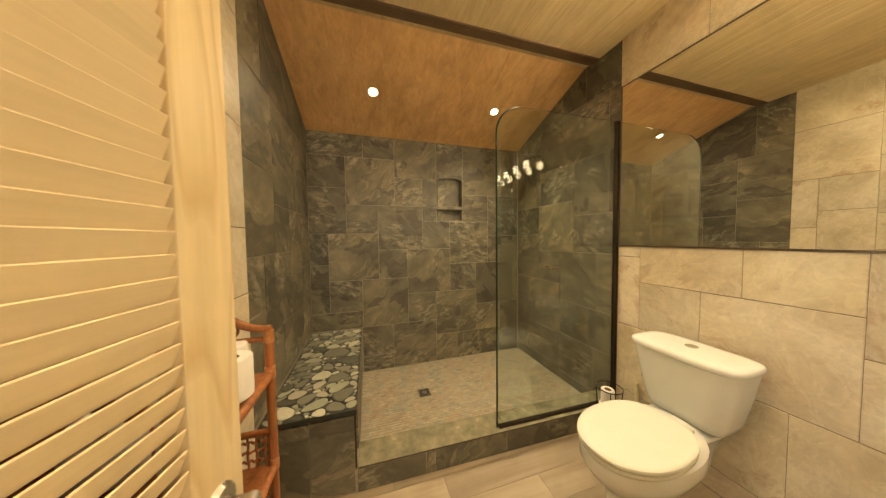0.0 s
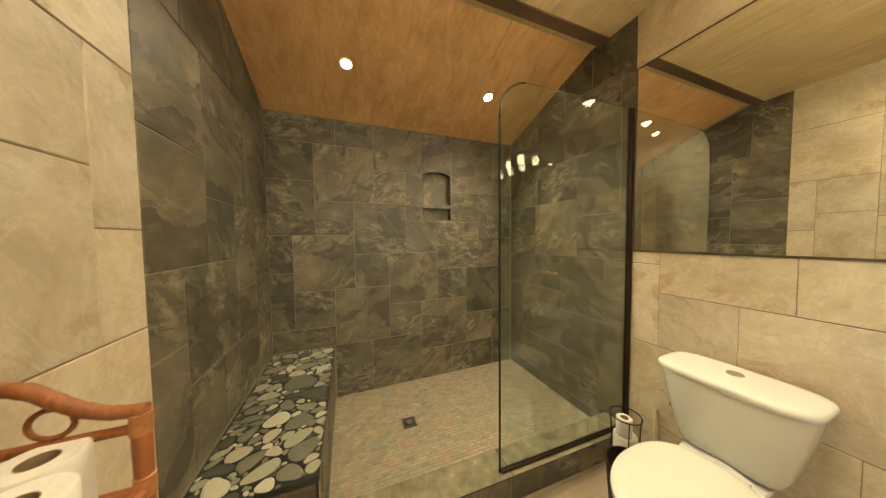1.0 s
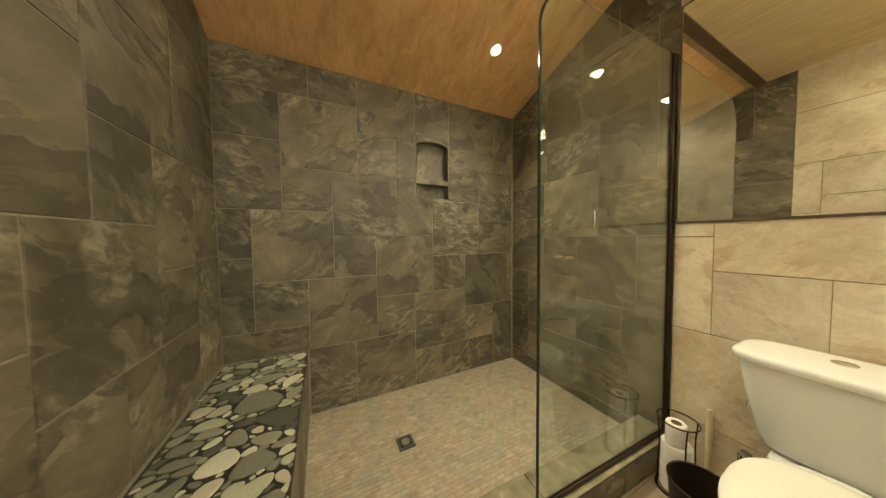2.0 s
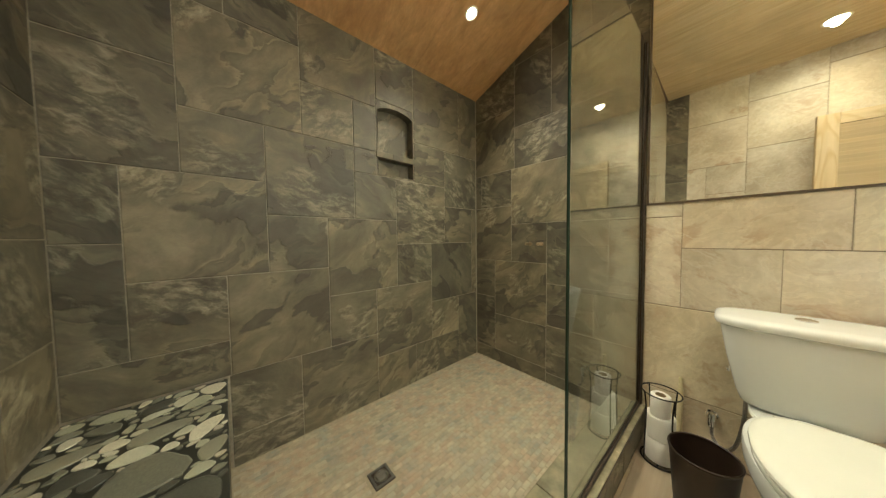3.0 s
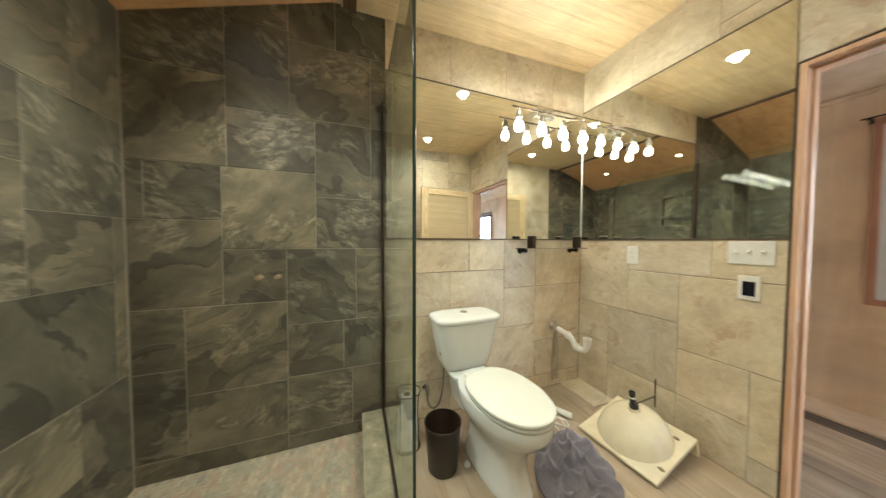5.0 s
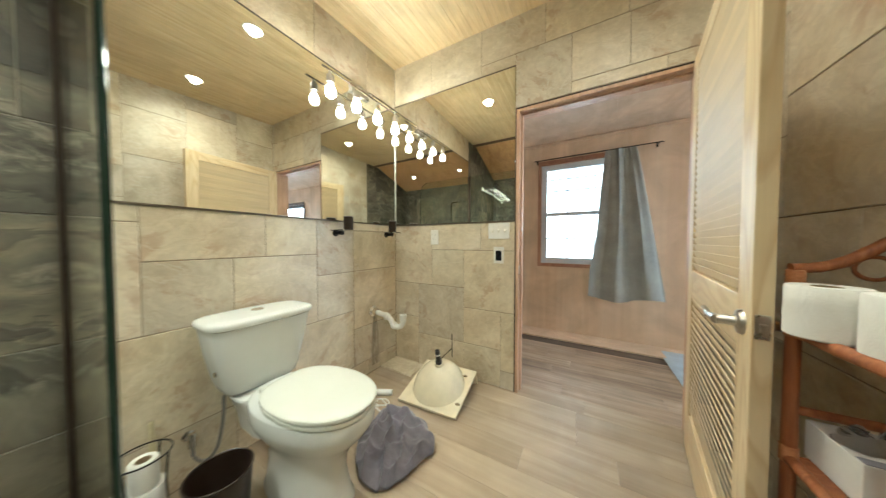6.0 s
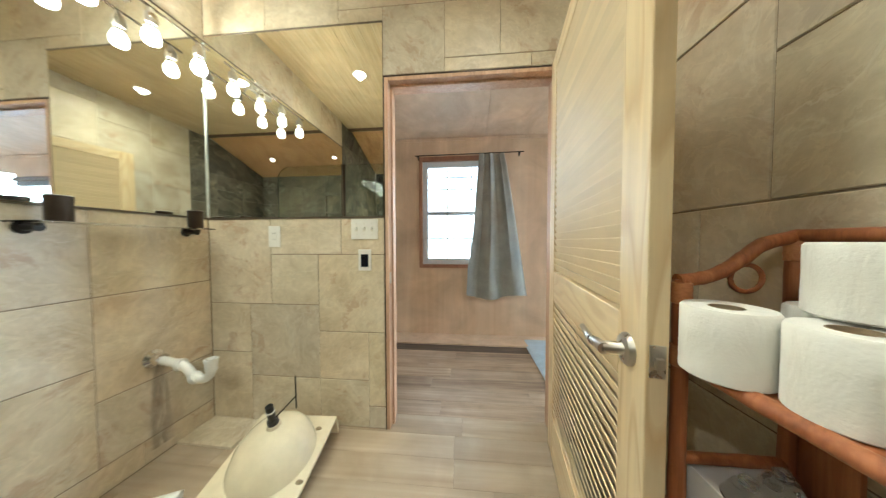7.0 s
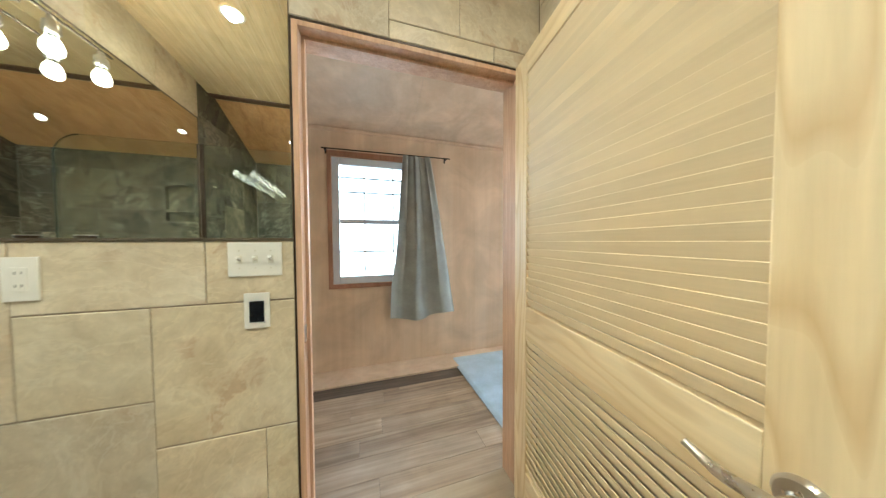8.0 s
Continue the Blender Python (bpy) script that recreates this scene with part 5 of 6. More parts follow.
for y in (-0.3165, -0.1055, 0.1055, 0.3165):
    bm = bmesh.new()
    lathe(bm, [(0, -0.006), (0.011, -0.006), (0.012, -0.022), (0.023, -0.034), (0.026, -0.072), (0.022, -0.080), (0, -0.080)], 22, pose(-0.087, y, 0))
    part("socket", bm, NICKEL, bar_light, smooth=True)
    bm = bmesh.new()
    lathe(bm, [(0.013, -0.081), (0.016, -0.090), (0.024, -0.108), (0.0305, -0.126), (0.0325, -0.142), (0.0295, -0.160), (0.019, -0.172), (0, -0.177)], 22, pose(-0.087, y, 0))
    bulb = part("bulb", bm, CLEAR, bar_light, "clear pear-shaped glass bulb", smooth=True)
    bulb.visible_shadow = False
    bm = bmesh.new()
    lathe(bm, [(0, -0.098), (0.010, -0.100), (0.019, -0.115), (0.0245, -0.134), (0.0235, -0.150), (0.015, -0.163), (0, -0.166)], 18, pose(-0.087, y, 0))
    part("filament", bm, BULB_LIGHT, bulb, "glowing filament cage", smooth=True)
# bead of sealant where the two mirrors meet, pale for the bulbs' bright streak
bm = bmesh.new()
tube(bm, [(0, 0, 0), (0, 0, 0.26), (0.0006, 0, 0.52), (0, 0, 0.80), (0, 0, 1.048)], [0.0040, 0.0035, 0.0039, 0.0034, 0.0040], 10)
bead = part("sealant_bead", bm, plain_material("pale_sealant_streak", (0.45, 0.45, 0.40), 0.18, 0, 0.15, 14, 0.1), None, smooth=True)
bead.matrix_basis = pose(EAST - 0.0065, SOUTH + 0.0055, 1.254)
tagged(bead, "pale glossy sealant bead between the mirrors, standing for the bright streak of bulb light", "sealant")


# ---- glass shelf with cups ----
glass_shelf = thing("glass_shelf", "narrow clear glass shelf on black brackets under the mirror", "shelf", (EAST, 0, 1.175))
bm = bmesh.new()
box(bm, -0.130, -0.300, 0, -0.004, 0.310, 0.006, 0.001)
shelf_pane = part("shelf_pane", bm, CLEAR, glass_shelf)
for y in (-0.250, 0.268):
    bm = bmesh.new()
    lathe(bm, [(0, 0), (0.024, 0), (0.024, 0.006), (0.012, 0.010), (0.011, 0.062), (0.015, 0.066), (0.015, 0.074), (0, 0.076)], 18, pose(0.0, y, -0.016, 0, -90, 0))
    box(bm, -0.085, y - 0.007, -0.012, -0.02, y + 0.007, -0.001, 0.002)
    part("bracket", bm, BLACK_METAL, glass_shelf, smooth=True)
for y in (-0.222, 0.236):
    cup = thing("tumbler", "dark bronze bathroom tumbler with a metal rim", "cup", (EAST - 0.098, y, 1.1813), group="tumblers")
    bm = bmesh.new()
    lathe(bm, [(0, 0.0), (0.030, 0.0), (0.032, 0.003), (0.033, 0.092), (0.0315, 0.092), (0.030, 0.006), (0, 0.006)], 26)
    part("cup_body", bm, BRONZE, cup, smooth=True)
    bm = bmesh.new()
    tube(bm, [(0.0325 * math.cos(k * math.pi / 12), 0.0325 * math.sin(k * math.pi / 12), 0.0935) for k in range(24)], 0.0016, 6, True)
    part("rim", bm, NICKEL, cup, smooth=True)


# ---- switches on the south wall ----
def plate(name, label, category, x0, x1, z0, z1):
    t = thing(name, label, category, ((x0 + x1) / 2, SOUTH, (z0 + z1) / 2))
    w, h = (x1 - x0) / 2, (z1 - z0) / 2
    bm = bmesh.new()
    box(bm, -w, -0.0012, -h, w, 0.006, h, 0.0025)
    part("cover_plate", bm, WHITE_PLASTIC, t)
    return t


sw = plate("light_switch", "white triple toggle light switch plate", "light switch", 0.528, 0.688, 1.119, 1.237)
for k in (-1, 0, 1):
    bm = bmesh.new()
    box(bm, k * 0.046 - 0.008, 0.006, -0.014, k * 0.046 + 0.008, 0.008, 0.014, 0.0006)
    part("slot", bm, IVORY, sw)
    bm = bmesh.new()
    box(bm, -0.0045, 0, -0.005, 0.0045, 0.016, 0.005, 0.0015, pose(k * 0.046, 0.007, 0.001, 28))
    part("toggle", bm, WHITE_PLASTIC, sw)
    for zz in (-0.03, 0.03):
        bm = bmesh.new()
        lathe(bm, [(0, 0), (0.003, 0), (0.003, 0.001), (0, 0.0014)], 10, pose(k * 0.046, 0.006, zz, -90))
        part("screw", bm, IVORY, sw)
thermo = plate("thermostat", "white wall thermostat with a black display", "thermostat", 0.569, 0.646, 0.936, 1.060)
bm = bmesh.new()
box(bm, -0.022, 0.006, -0.040, 0.022, 0.0085, 0.034, 0.001)
part("display", bm, SCREEN, thermo, "black glossy display")
outlet = plate("wall_outlet", "white double power outlet in the tiled wall", "outlet", 1.129, 1.203, 1.074, 1.199)
bm = bmesh.new()
box(bm, -0.0165, 0.006, -0.034, 0.0165, 0.0085, 0.034, 0.001)
part("socket_face", bm, WHITE_PLASTIC, outlet)
for zz in (-0.018, 0.018):
    for xx in (-0.006, 0.006):
        bm = bmesh.new()
        box(bm, xx - 0.001, 0.0086, zz - 0.004, xx + 0.001, 0.0092, zz + 0.004)
        part("slot", bm, BLACK_PLASTIC, outlet)


# ---- drain trap in the wall ----
trap = thing("drain_trap", "white plastic drain trap sticking out of the tiled wall", "pipe", (EAST, -0.085, 0.515))
bm = bmesh.new()
lathe(bm, [(0.0, 0.0), (0.046, 0.0), (0.046, 0.006), (0.034, 0.016), (0.029, 0.020), (0.029, 0.052), (0.025, 0.058), (0, 0.058)], 22, pose(0, 0, 0, 0, -90, 0))
part("wall_collar", bm, CHROME, trap, "worn chrome collar", smooth=True)
bm = bmesh.new()
tube(bm, curve_points([(-0.03, 0, -0.004), (-0.10, 0.002, -0.012), (-0.165, 0.004, -0.022), (-0.200, 0.004, -0.046), (-0.226, 0.003, -0.078), (-0.262, 0.002, -0.092), (-0.300, 0.0, -0.080), (-0.320, 0, -0.050), (-0.322, 0, -0.030)], 6), 0.0205, 16)
part("bent_pipe", bm, PVC, trap, smooth=True)
for p, turn in (((-0.160, 0.004, -0.021), 98), ((-0.236, 0.003, -0.084), 125)):
    bm = bmesh.new()
    lathe(bm, [(0, -0.013), (0.028, -0.013), (0.0295, -0.009), (0.0295, 0.009), (0.027, 0.013), (0, 0.013)], 18, pose(*p, 0, turn, 0))
    part("slip_nut", bm, PVC, trap, smooth=True)
bm = bmesh.new()
lathe(bm, [(0, -0.045), (0.0245, -0.045), (0.0255, -0.004), (0.0285, -0.002), (0.0290, 0.012), (0.0275, 0.014), (0.0215, 0.014), (0.0205, -0.032), (0, -0.032)], 22, pose(-0.322, 0, 0.0))
part("open_mouth", bm, PVC, trap, "open upright socket", smooth=True)
# shadow of the trap, put on the wall as a brown film
shadow_film = bmesh.new()
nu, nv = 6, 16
grid = [[shadow_film.verts.new((-0.0012, (i / nu - 0.5) * (0.075 + 0.05 * k / nv) - 0.012 * k / nv, -0.045 - 0.42 * k / nv)) for i in range(nu + 1)] for k in range(nv + 1)]
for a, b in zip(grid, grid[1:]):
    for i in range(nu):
        shadow_film.faces.new((a[i], a[i + 1], b[i + 1], b[i]))
shadow_film = part("trap_shadow", shadow_film, TRAP_SHADOW, wall_east, "brown film standing for the drain trap's shadow on the wall")
shadow_film.matrix_basis = pose(EAST, -0.095, 0.515)


# ---- basin lying upside down ----
basin = thing("loose_basin", "cream cultured-marble washbasin lying upside down on the floor", "washbasin", (0.945, -0.085, 0.0), 3)
tilt = pose(0, 0.20, 0.012, -14.5)
bm = bmesh.new()
box(bm, -0.215, -0.405, 0.0, 0.215, 0.005, 0.018, 0.004, tilt)
part("slab", bm, SINK_MARBLE, basin)
bm = bmesh.new()
prof = [(0.186, 0.017), (0.182, 0.03), (0.166, 0.072), (0.134, 0.112), (0.090, 0.140), (0.042, 0.152), (0.030, 0.153), (0.030, 0.168), (0, 0.168)]
made = lathe(bm, prof, 40)
for v in made:
    v.co.y -= 0.30 * max(0.0, v.co.z - 0.02)
bmesh.ops.transform(bm, matrix=tilt @ pose(0, -0.195, 0), verts=made)
part("bowl", bm, SINK_MARBLE, basin, smooth=True)
bm = bmesh.new()
box(bm, -0.215, -0.405, -0.088, 0.215, -0.387, -0.0005, 0.003, tilt)
part("splash_back", bm, SINK_MARBLE, basin)
bm = bmesh.new()
lathe(bm, [(0.0, 0.1685), (0.024, 0.1685), (0.024, 0.188), (0.017, 0.190), (0.017, 0.27), (0.013, 0.27), (0.013, 0.262), (0, 0.262)], 20, tilt @ pose(0, -0.237, 0))
tail = part("tailpiece", bm, BLACK_PLASTIC, basin, "black drain tailpiece", smooth=True)
bm = bmesh.new()
lathe(bm, [(0.0, 0.235), (0.0182, 0.235), (0.0182, 0.243), (0, 0.243)], 16, tilt @ pose(0, -0.237, 0))
part("washer", bm, WHITE_PLASTIC, tail, smooth=True)
bm = bmesh.new()
tube(bm, [tilt @ Vector((-0.015, -0.242, 0.20)), tilt @ Vector((-0.078, -0.312, 0.252))], 0.003, 6)
tube(bm, [tilt @ Vector((-0.078, -0.30, 0.190)), tilt @ Vector((-0.080, -0.335, 0.355))], 0.0035, 6)
part("pop_up_rod", bm, BLACK_METAL, tail, smooth=True)
for xx, yy in ((-0.15, -0.33), (-0.19, -0.09)):
    bm = bmesh.new()
    lathe(bm, [(0, 0.018), (0.013, 0.0185), (0.010, 0.024), (0, 0.026)], 9, tilt @ pose(xx, yy, 0), 1.3, 0.8)
    part("glue_spot", bm, plain_material("brown_glue", (0.27, 0.21, 0.12), 0.7), basin, "dried brown glue")

# ---- things on the floor ----
bm = bmesh.new()
box(bm, -0.165, -0.103, 0.0, 0.165, 0.103, 0.014, 0.002)
offcut_tile = part("tile_offcut", bm, BEIGE)
offcut_tile.matrix_basis = pose(1.428, -0.268, 0.0005, 0, 0, -1.5)
tagged(offcut_tile, "beige tile offcut lying flat on the floor in the corner", "tile")


def build_mat():
    """A bath mat dropped in a heap."""
    bm = bmesh.new()
    nx, ny = 56, 56
    grid = {}
    corner = (Vector((0.25, -0.28)), Vector((-0.24, -0.19)), Vector((-0.18, 0.27)), Vector((0.15, 0.17)))
    for i in range(nx + 1):
        for j in range(ny + 1):
            u, v = i / nx, j / ny
            p = corner[0] * (1 - u) * (1 - v) + corner[1] * u * (1 - v) + corner[2] * u * v + corner[3] * (1 - u) * v
            p *= 1 - 0.24 * ((2 * u - 1) * (2 * v - 1)) ** 2
            x, y = p.x, p.y
            edge = min(u, 1 - u, v, 1 - v)
            rise = min(1, edge * 7)
            lump = 0.5 + 0.5 * noise.noise(Vector((x * 7.5, y * 7.5, 3.1)))
            bend = 0.06 * noise.noise(Vector((x * 5, y * 5, 7.7)))
            ridge = 1 - abs(noise.noise(Vector(((x + y * 0.7 + bend) * 10, (y - x * 0.7) * 3, 8.7)))) * 2.2
            cross = 1 - abs(noise.noise(Vector(((x - y + bend) * 8, (y + x) * 4, 2.4)))) * 2.4
            fine = noise.noise(Vector((x * 40, y * 40, 1.3)))
            z = 0.012 + (0.25 + 0.75 * rise) * (0.050 * lump + 0.034 * max(0.0, ridge) ** 2 + 0.026 * max(0.0, cross) ** 2) + 0.006 * fine * rise
            sx = x + 0.030 * noise.noise(Vector((x * 9, y * 9, 9.0)))
            sy = y + 0.030 * noise.noise(Vector((x * 9, y * 9, 4.0)))
            grid[i, j] = bm.verts.new((sx, sy, z))
    for i in range(nx):
        for j in range(ny):
            bm.faces.new((grid[i, j], grid[i + 1, j], grid[i + 1, j + 1], grid[i, j + 1]))
    ret = bmesh.ops.extrude_face_region(bm, geom=bm.faces[:])
    for v in ret["geom"]:
        if isinstance(v, bmesh.types.BMVert):
            v.co.z = max(0.0, v.co.z - 0.010)
    ob = part("bath_mat", bm, TOWEL, None, smooth=True)
    ob.matrix_basis = pose(0.945, 0.435, 0.0005)
    tagged(ob, "crumpled grey bath mat heaped on the floor beside the toilet", "bath mat")


build_mat()
offcut = thing("pipe_offcut", "short white plastic pipe offcut lying on the floor", "pipe", (1.352, 0.152, 0.0205), 27)
bm = bmesh.new()
lathe(bm, [(0.017, -0.13), (0.0195, -0.13), (0.0195, 0.13), (0.017, 0.13), (0.017, -0.13)], 18, pose(0, 0, 0, 0, 90, 0))
part("tube", bm, PVC, offcut, smooth=True)
cord = thing("white_cord", "loop of thin white cord on the floor", "cord", (1.24, 0.205, 0.004))
bm = bmesh.new()
tube(bm, curve_points([(0.10, -0.02, 0), (0.04, 0.02, 0), (-0.03, 0.01, 0), (-0.05, -0.03, 0), (0.0, -0.05, 0), (0.05, -0.01, 0.006), (0.09, 0.06, 0), (0.14, 0.09, 0)], 6), 0.004, 8)
part("strand", bm, PVC, cord, smooth=True)
for seed in range(3):
    rng = random.Random(60 + seed)
    bm = bmesh.new()
    pts = [(0.12 + rng.uniform(-0.03, 0.03), -0.02 + 0.03 * seed, 0.001)]
    for k in range(6):
        pts.append((0.22 - 0.055 * k + rng.uniform(-0.03, 0.03), 0.02 + 0.02 * seed + rng.uniform(-0.035, 0.035), rng.uniform(0.001, 0.022)))
    tube(bm, curve_points(pts, 5), 0.0045, 7)
    part("strand", bm, PVC, cord, smooth=True)


# ---- louvred door ----
def build_door():
    W, H, T = 0.915, 2.012, 0.035
    door = thing("louvred_door", "unfinished pine louvred door standing open into the bathroom", "door")
    door.matrix_basis = pose(-0.423, -0.355, 0.010, 0, 0, 81.7) @ pose(0, T / 2, 0)
    stile, h = 0.105, T / 2
    for x in (0.0, W - stile):
        bm = bmesh.new()
        box(bm, x, -h, 0, x + stile, h, H, 0.003)
        part("stile", bm, DOOR_PINE, door)
    rails = ((0.0, 0.215), (0.808, 0.945), (1.925, H))
    rail_wood = wood_material("rail_pine", (0.675, 0.515, 0.288), (0.745, 0.595, 0.355), (0.80, 0.665, 0.435), "x", 0.45, 0.35, 0.0, 0.2, 0.8, 0.2, 0.6)
    for a, b in rails:
        bm = bmesh.new()
        box(bm, stile + 0.0005, -h + 0.0005, a, W - stile - 0.0005, h - 0.0005, b, 0.003)
        part("rail", bm, rail_wood, door)
    for lo, hi, lean, half, thick, deep in ((0.215, 0.808, -71, 0.0178, 0.0017, -0.0078), (0.945, 1.925, -69, 0.0174, 0.0016, -0.0081)):
        bm = bmesh.new()
        box(bm, -(W - 2 * stile) / 2 - 0.004, -half, -thick, (W - 2 * stile) / 2 + 0.004, half, thick, thick * 0.7, pose(0, 0, 0, lean))
        slat = finish("slat", bm, SLAT_PINE)
        n = round((hi - lo - 0.012) / 0.0302)
        for k in range(n):
            ob = new("slat", slat)
            ob.matrix_basis = pose(W / 2, deep, lo + 0.006 + (k + 0.5) * (hi - lo - 0.012) / n)
            ob.parent = door
    # lever handles, latch and hinges
    for side in (-1, 1):
        bm = bmesh.new()
        lathe(bm, [(0, 0), (0.0325, 0), (0.0325, 0.004), (0.028, 0.010), (0.015, 0.012), (0.0125, 0.016), (0.0125, 0.048), (0, 0.048)], 28, pose(W - 0.062, side * h, 0.880, 90 if side < 0 else -90))
        rose = part("rose", bm, NICKEL, door, "round satin nickel rose", smooth=True)
        bm = bmesh.new()
        y = side * (h + 0.046)
        pts = curve_points([(W - 0.054, y, 0.880), (W - 0.079, y + side * 0.004, 0.881), (W - 0.119, y + side * 0.004, 0.875), (W - 0.146, y + side * 0.004, 0.879), (W - 0.168, y + side * 0.008, 0.888)], 6)
        n = len(pts)
        tube(bm, pts, [0.0125 - 0.0065 * k / (n - 1) for k in range(n)], 12)
        part("lever", bm, NICKEL, rose, "curved satin nickel lever", smooth=True)
    bm = bmesh.new()
    box(bm, W - 0.0005, -0.0125, 0.856, W + 0.0018, 0.0125, 0.914, 0.0006)
    latch = part("latch_plate", bm, NICKEL, door, "satin nickel latch plate")
    bm = bmesh.new()
    box(bm, W + 0.0018, -0.0065, 0.876, W + 0.011, 0.0065, 0.894, 0.002)
    part("latch_bolt", bm, NICKEL, latch)
    for z in (0.22, 1.0, 1.78):
        bm = bmesh.new()
        tube(bm, [(-0.003, h + 0.004, z - 0.045), (-0.003, h + 0.004, z + 0.045)], 0.006, 10)
        part("hinge", bm, NICKEL, door, smooth=True)


build_door()


# ---- rattan shelf ----
SHELF_FRONT, SHELF_BACK, SHELF_S, SHELF_N = -0.367, -0.550, 0.525, 0.918


def cane(bm, points, radius):
    """A rattan pole with its slight knots."""
    tube(bm, points, [radius * (1.09 if k % 5 == 0 else 1.0) for k in range(len(points))], 12)


def steps_between(a, b, n=16):
    a, b = Vector(a), Vector(b)
    return [a.lerp(b, k / n) for k in range(n + 1)]


def build_shelf():
    xm, ym = (SHELF_FRONT + SHELF_BACK) / 2, (SHELF_S + SHELF_N) / 2
    unit = thing("rattan_shelf", "orange-brown rattan shelf unit with curved side rails against the tiled wall", "shelf unit", (xm, ym, 0))
    f, k, s, n = SHELF_FRONT - xm, SHELF_BACK - xm, SHELF_S - ym, SHELF_N - ym
    for y in (s, n):
        for x, top in ((f, 1.036), (k, 1.112)):
            bm = bmesh.new()
            cane(bm, steps_between((x, y, 0), (x, y, top)), 0.0125)
            part("post", bm, RATTAN, unit, smooth=True)
        bm = bmesh.new()
        cane(bm, curve_points([(f + 0.008, y, 1.034), (f - 0.032, y, 1.039), (f - 0.066, y, 1.052), (f - 0.098, y, 1.075), (f - 0.130, y, 1.100), (k, y, 1.114)], 5), 0.0115)
        part("side_rail", bm, RATTAN, unit, smooth=True)
        if y == n:
            bm = bmesh.new()
            cane(bm, steps_between((f, y, 1.004), (k, y, 1.004), 8), 0.0085)
            part("lower_side_rail", bm, RATTAN, unit, smooth=True)
        for x, z in ((f, 1.012), (k, 1.09), (f, 0.897), (f, 0.60)):
            bm = bmesh.new()
            lathe(bm, [(0.0128, -0.020), (0.0152, -0.018), (0.0145, -0.012), (0.0154, -0.006), (0.0146, 0.0), (0.0154, 0.006), (0.0145, 0.012), (0.0152, 0.018), (0.0128, 0.020)], 12, pose(x, y, z))
            part("binding", bm, RATTAN_WRAP, unit, "lighter cane binding", smooth=True)
        bm = bmesh.new()
        tube(bm, [(f - 0.105 + 0.026 * math.cos(j * math.pi / 12), y, 1.0395 + 0.024 * math.sin(j * math.pi / 12)) for j in range(24)], 0.0042, 8, True)
        part("ring", bm, RATTAN, unit, smooth=True)
        for z in (0.706, 0.30):
            bm = bmesh.new()
            cane(bm, steps_between((f, y, z), (k, y, z), 8), 0.010)
            part("brace", bm, RATTAN, unit, smooth=True)
    # woven panel low on the end that faces the shower
    bm = bmesh.new()
    for j in range(9):
        zz = 0.44 + j * 0.030
        tube(bm, [(f - 0.012 + (k - f + 0.024) * i / 16, n + 0.004 * (1 if (i + j) % 2 else -1), zz) for i in range(17)], 0.0042, 6)
    for i in range(1, 8):
        xx = f + (k - f) * i / 8
        tube(bm, [(xx, n + 0.003 * (1 if (i + j) % 2 else -1), 0.43 + j * 0.030) for j in range(10)], 0.0036, 6)
    part("woven_panel", bm, RATTAN, unit, "open woven cane panel", smooth=True)
    bm = bmesh.new()
    cane(bm, steps_between((k, s, 1.114), (k, n, 1.114)), 0.0115)
    part("back_rail", bm, RATTAN, unit, smooth=True)
    bm = bmesh.new()
    box(bm, k - 0.006, s + 0.014, 0.19, k + 0.004, s + 0.084, 1.112, 0.003)
    part("back_splat", bm, RATTAN, unit, "broad flat upright splat")
    for z in (0.897, 0.597, 0.21):
        bm = bmesh.new()
        box(bm, k + 0.008, s + 0.006, z - 0.007, f - 0.008, n - 0.006, z, 0.0015)
        board = part("shelf_board", bm, RATTAN, unit)
        for x in (f, k):
            bm = bmesh.new()
            cane(bm, steps_between((x, s, z - 0.008), (x, n, z - 0.008)), 0.012)
            part("edge_rail", bm, RATTAN, board, smooth=True)
        for y in (s, n):
            bm = bmesh.new()
            cane(bm, steps_between((f, y, z - 0.010), (k, y, z - 0.010), 8), 0.010)
            part("end_rail", bm, RATTAN, board, smooth=True)


build_shelf()
ROLL_Z = 0.8976
for k, (x, y) in enumerate(((-0.376, 0.593), (-0.416, 0.691), (-0.412, 0.790), (-0.456, 0.876))):
    build_roll(x, y, ROLL_Z + (0.004 if k == 2 else 0), (0.0530, 0.0500, 0.0480, 0.0480)[k], (0.107, 0.107, 0.107, 0.112)[k], "thick white toilet roll on the rattan shelf", 40 * k, 20 + k)
build_roll(-0.512, 0.604, ROLL_Z, 0.0490, 0.110, "thick white toilet roll at the back of the rattan shelf", 10, 27)
build_roll(-0.474, 0.660, ROLL_Z + 0.1105, 0.0505, 0.096, "thick white toilet roll on top of the others", 15, 31)

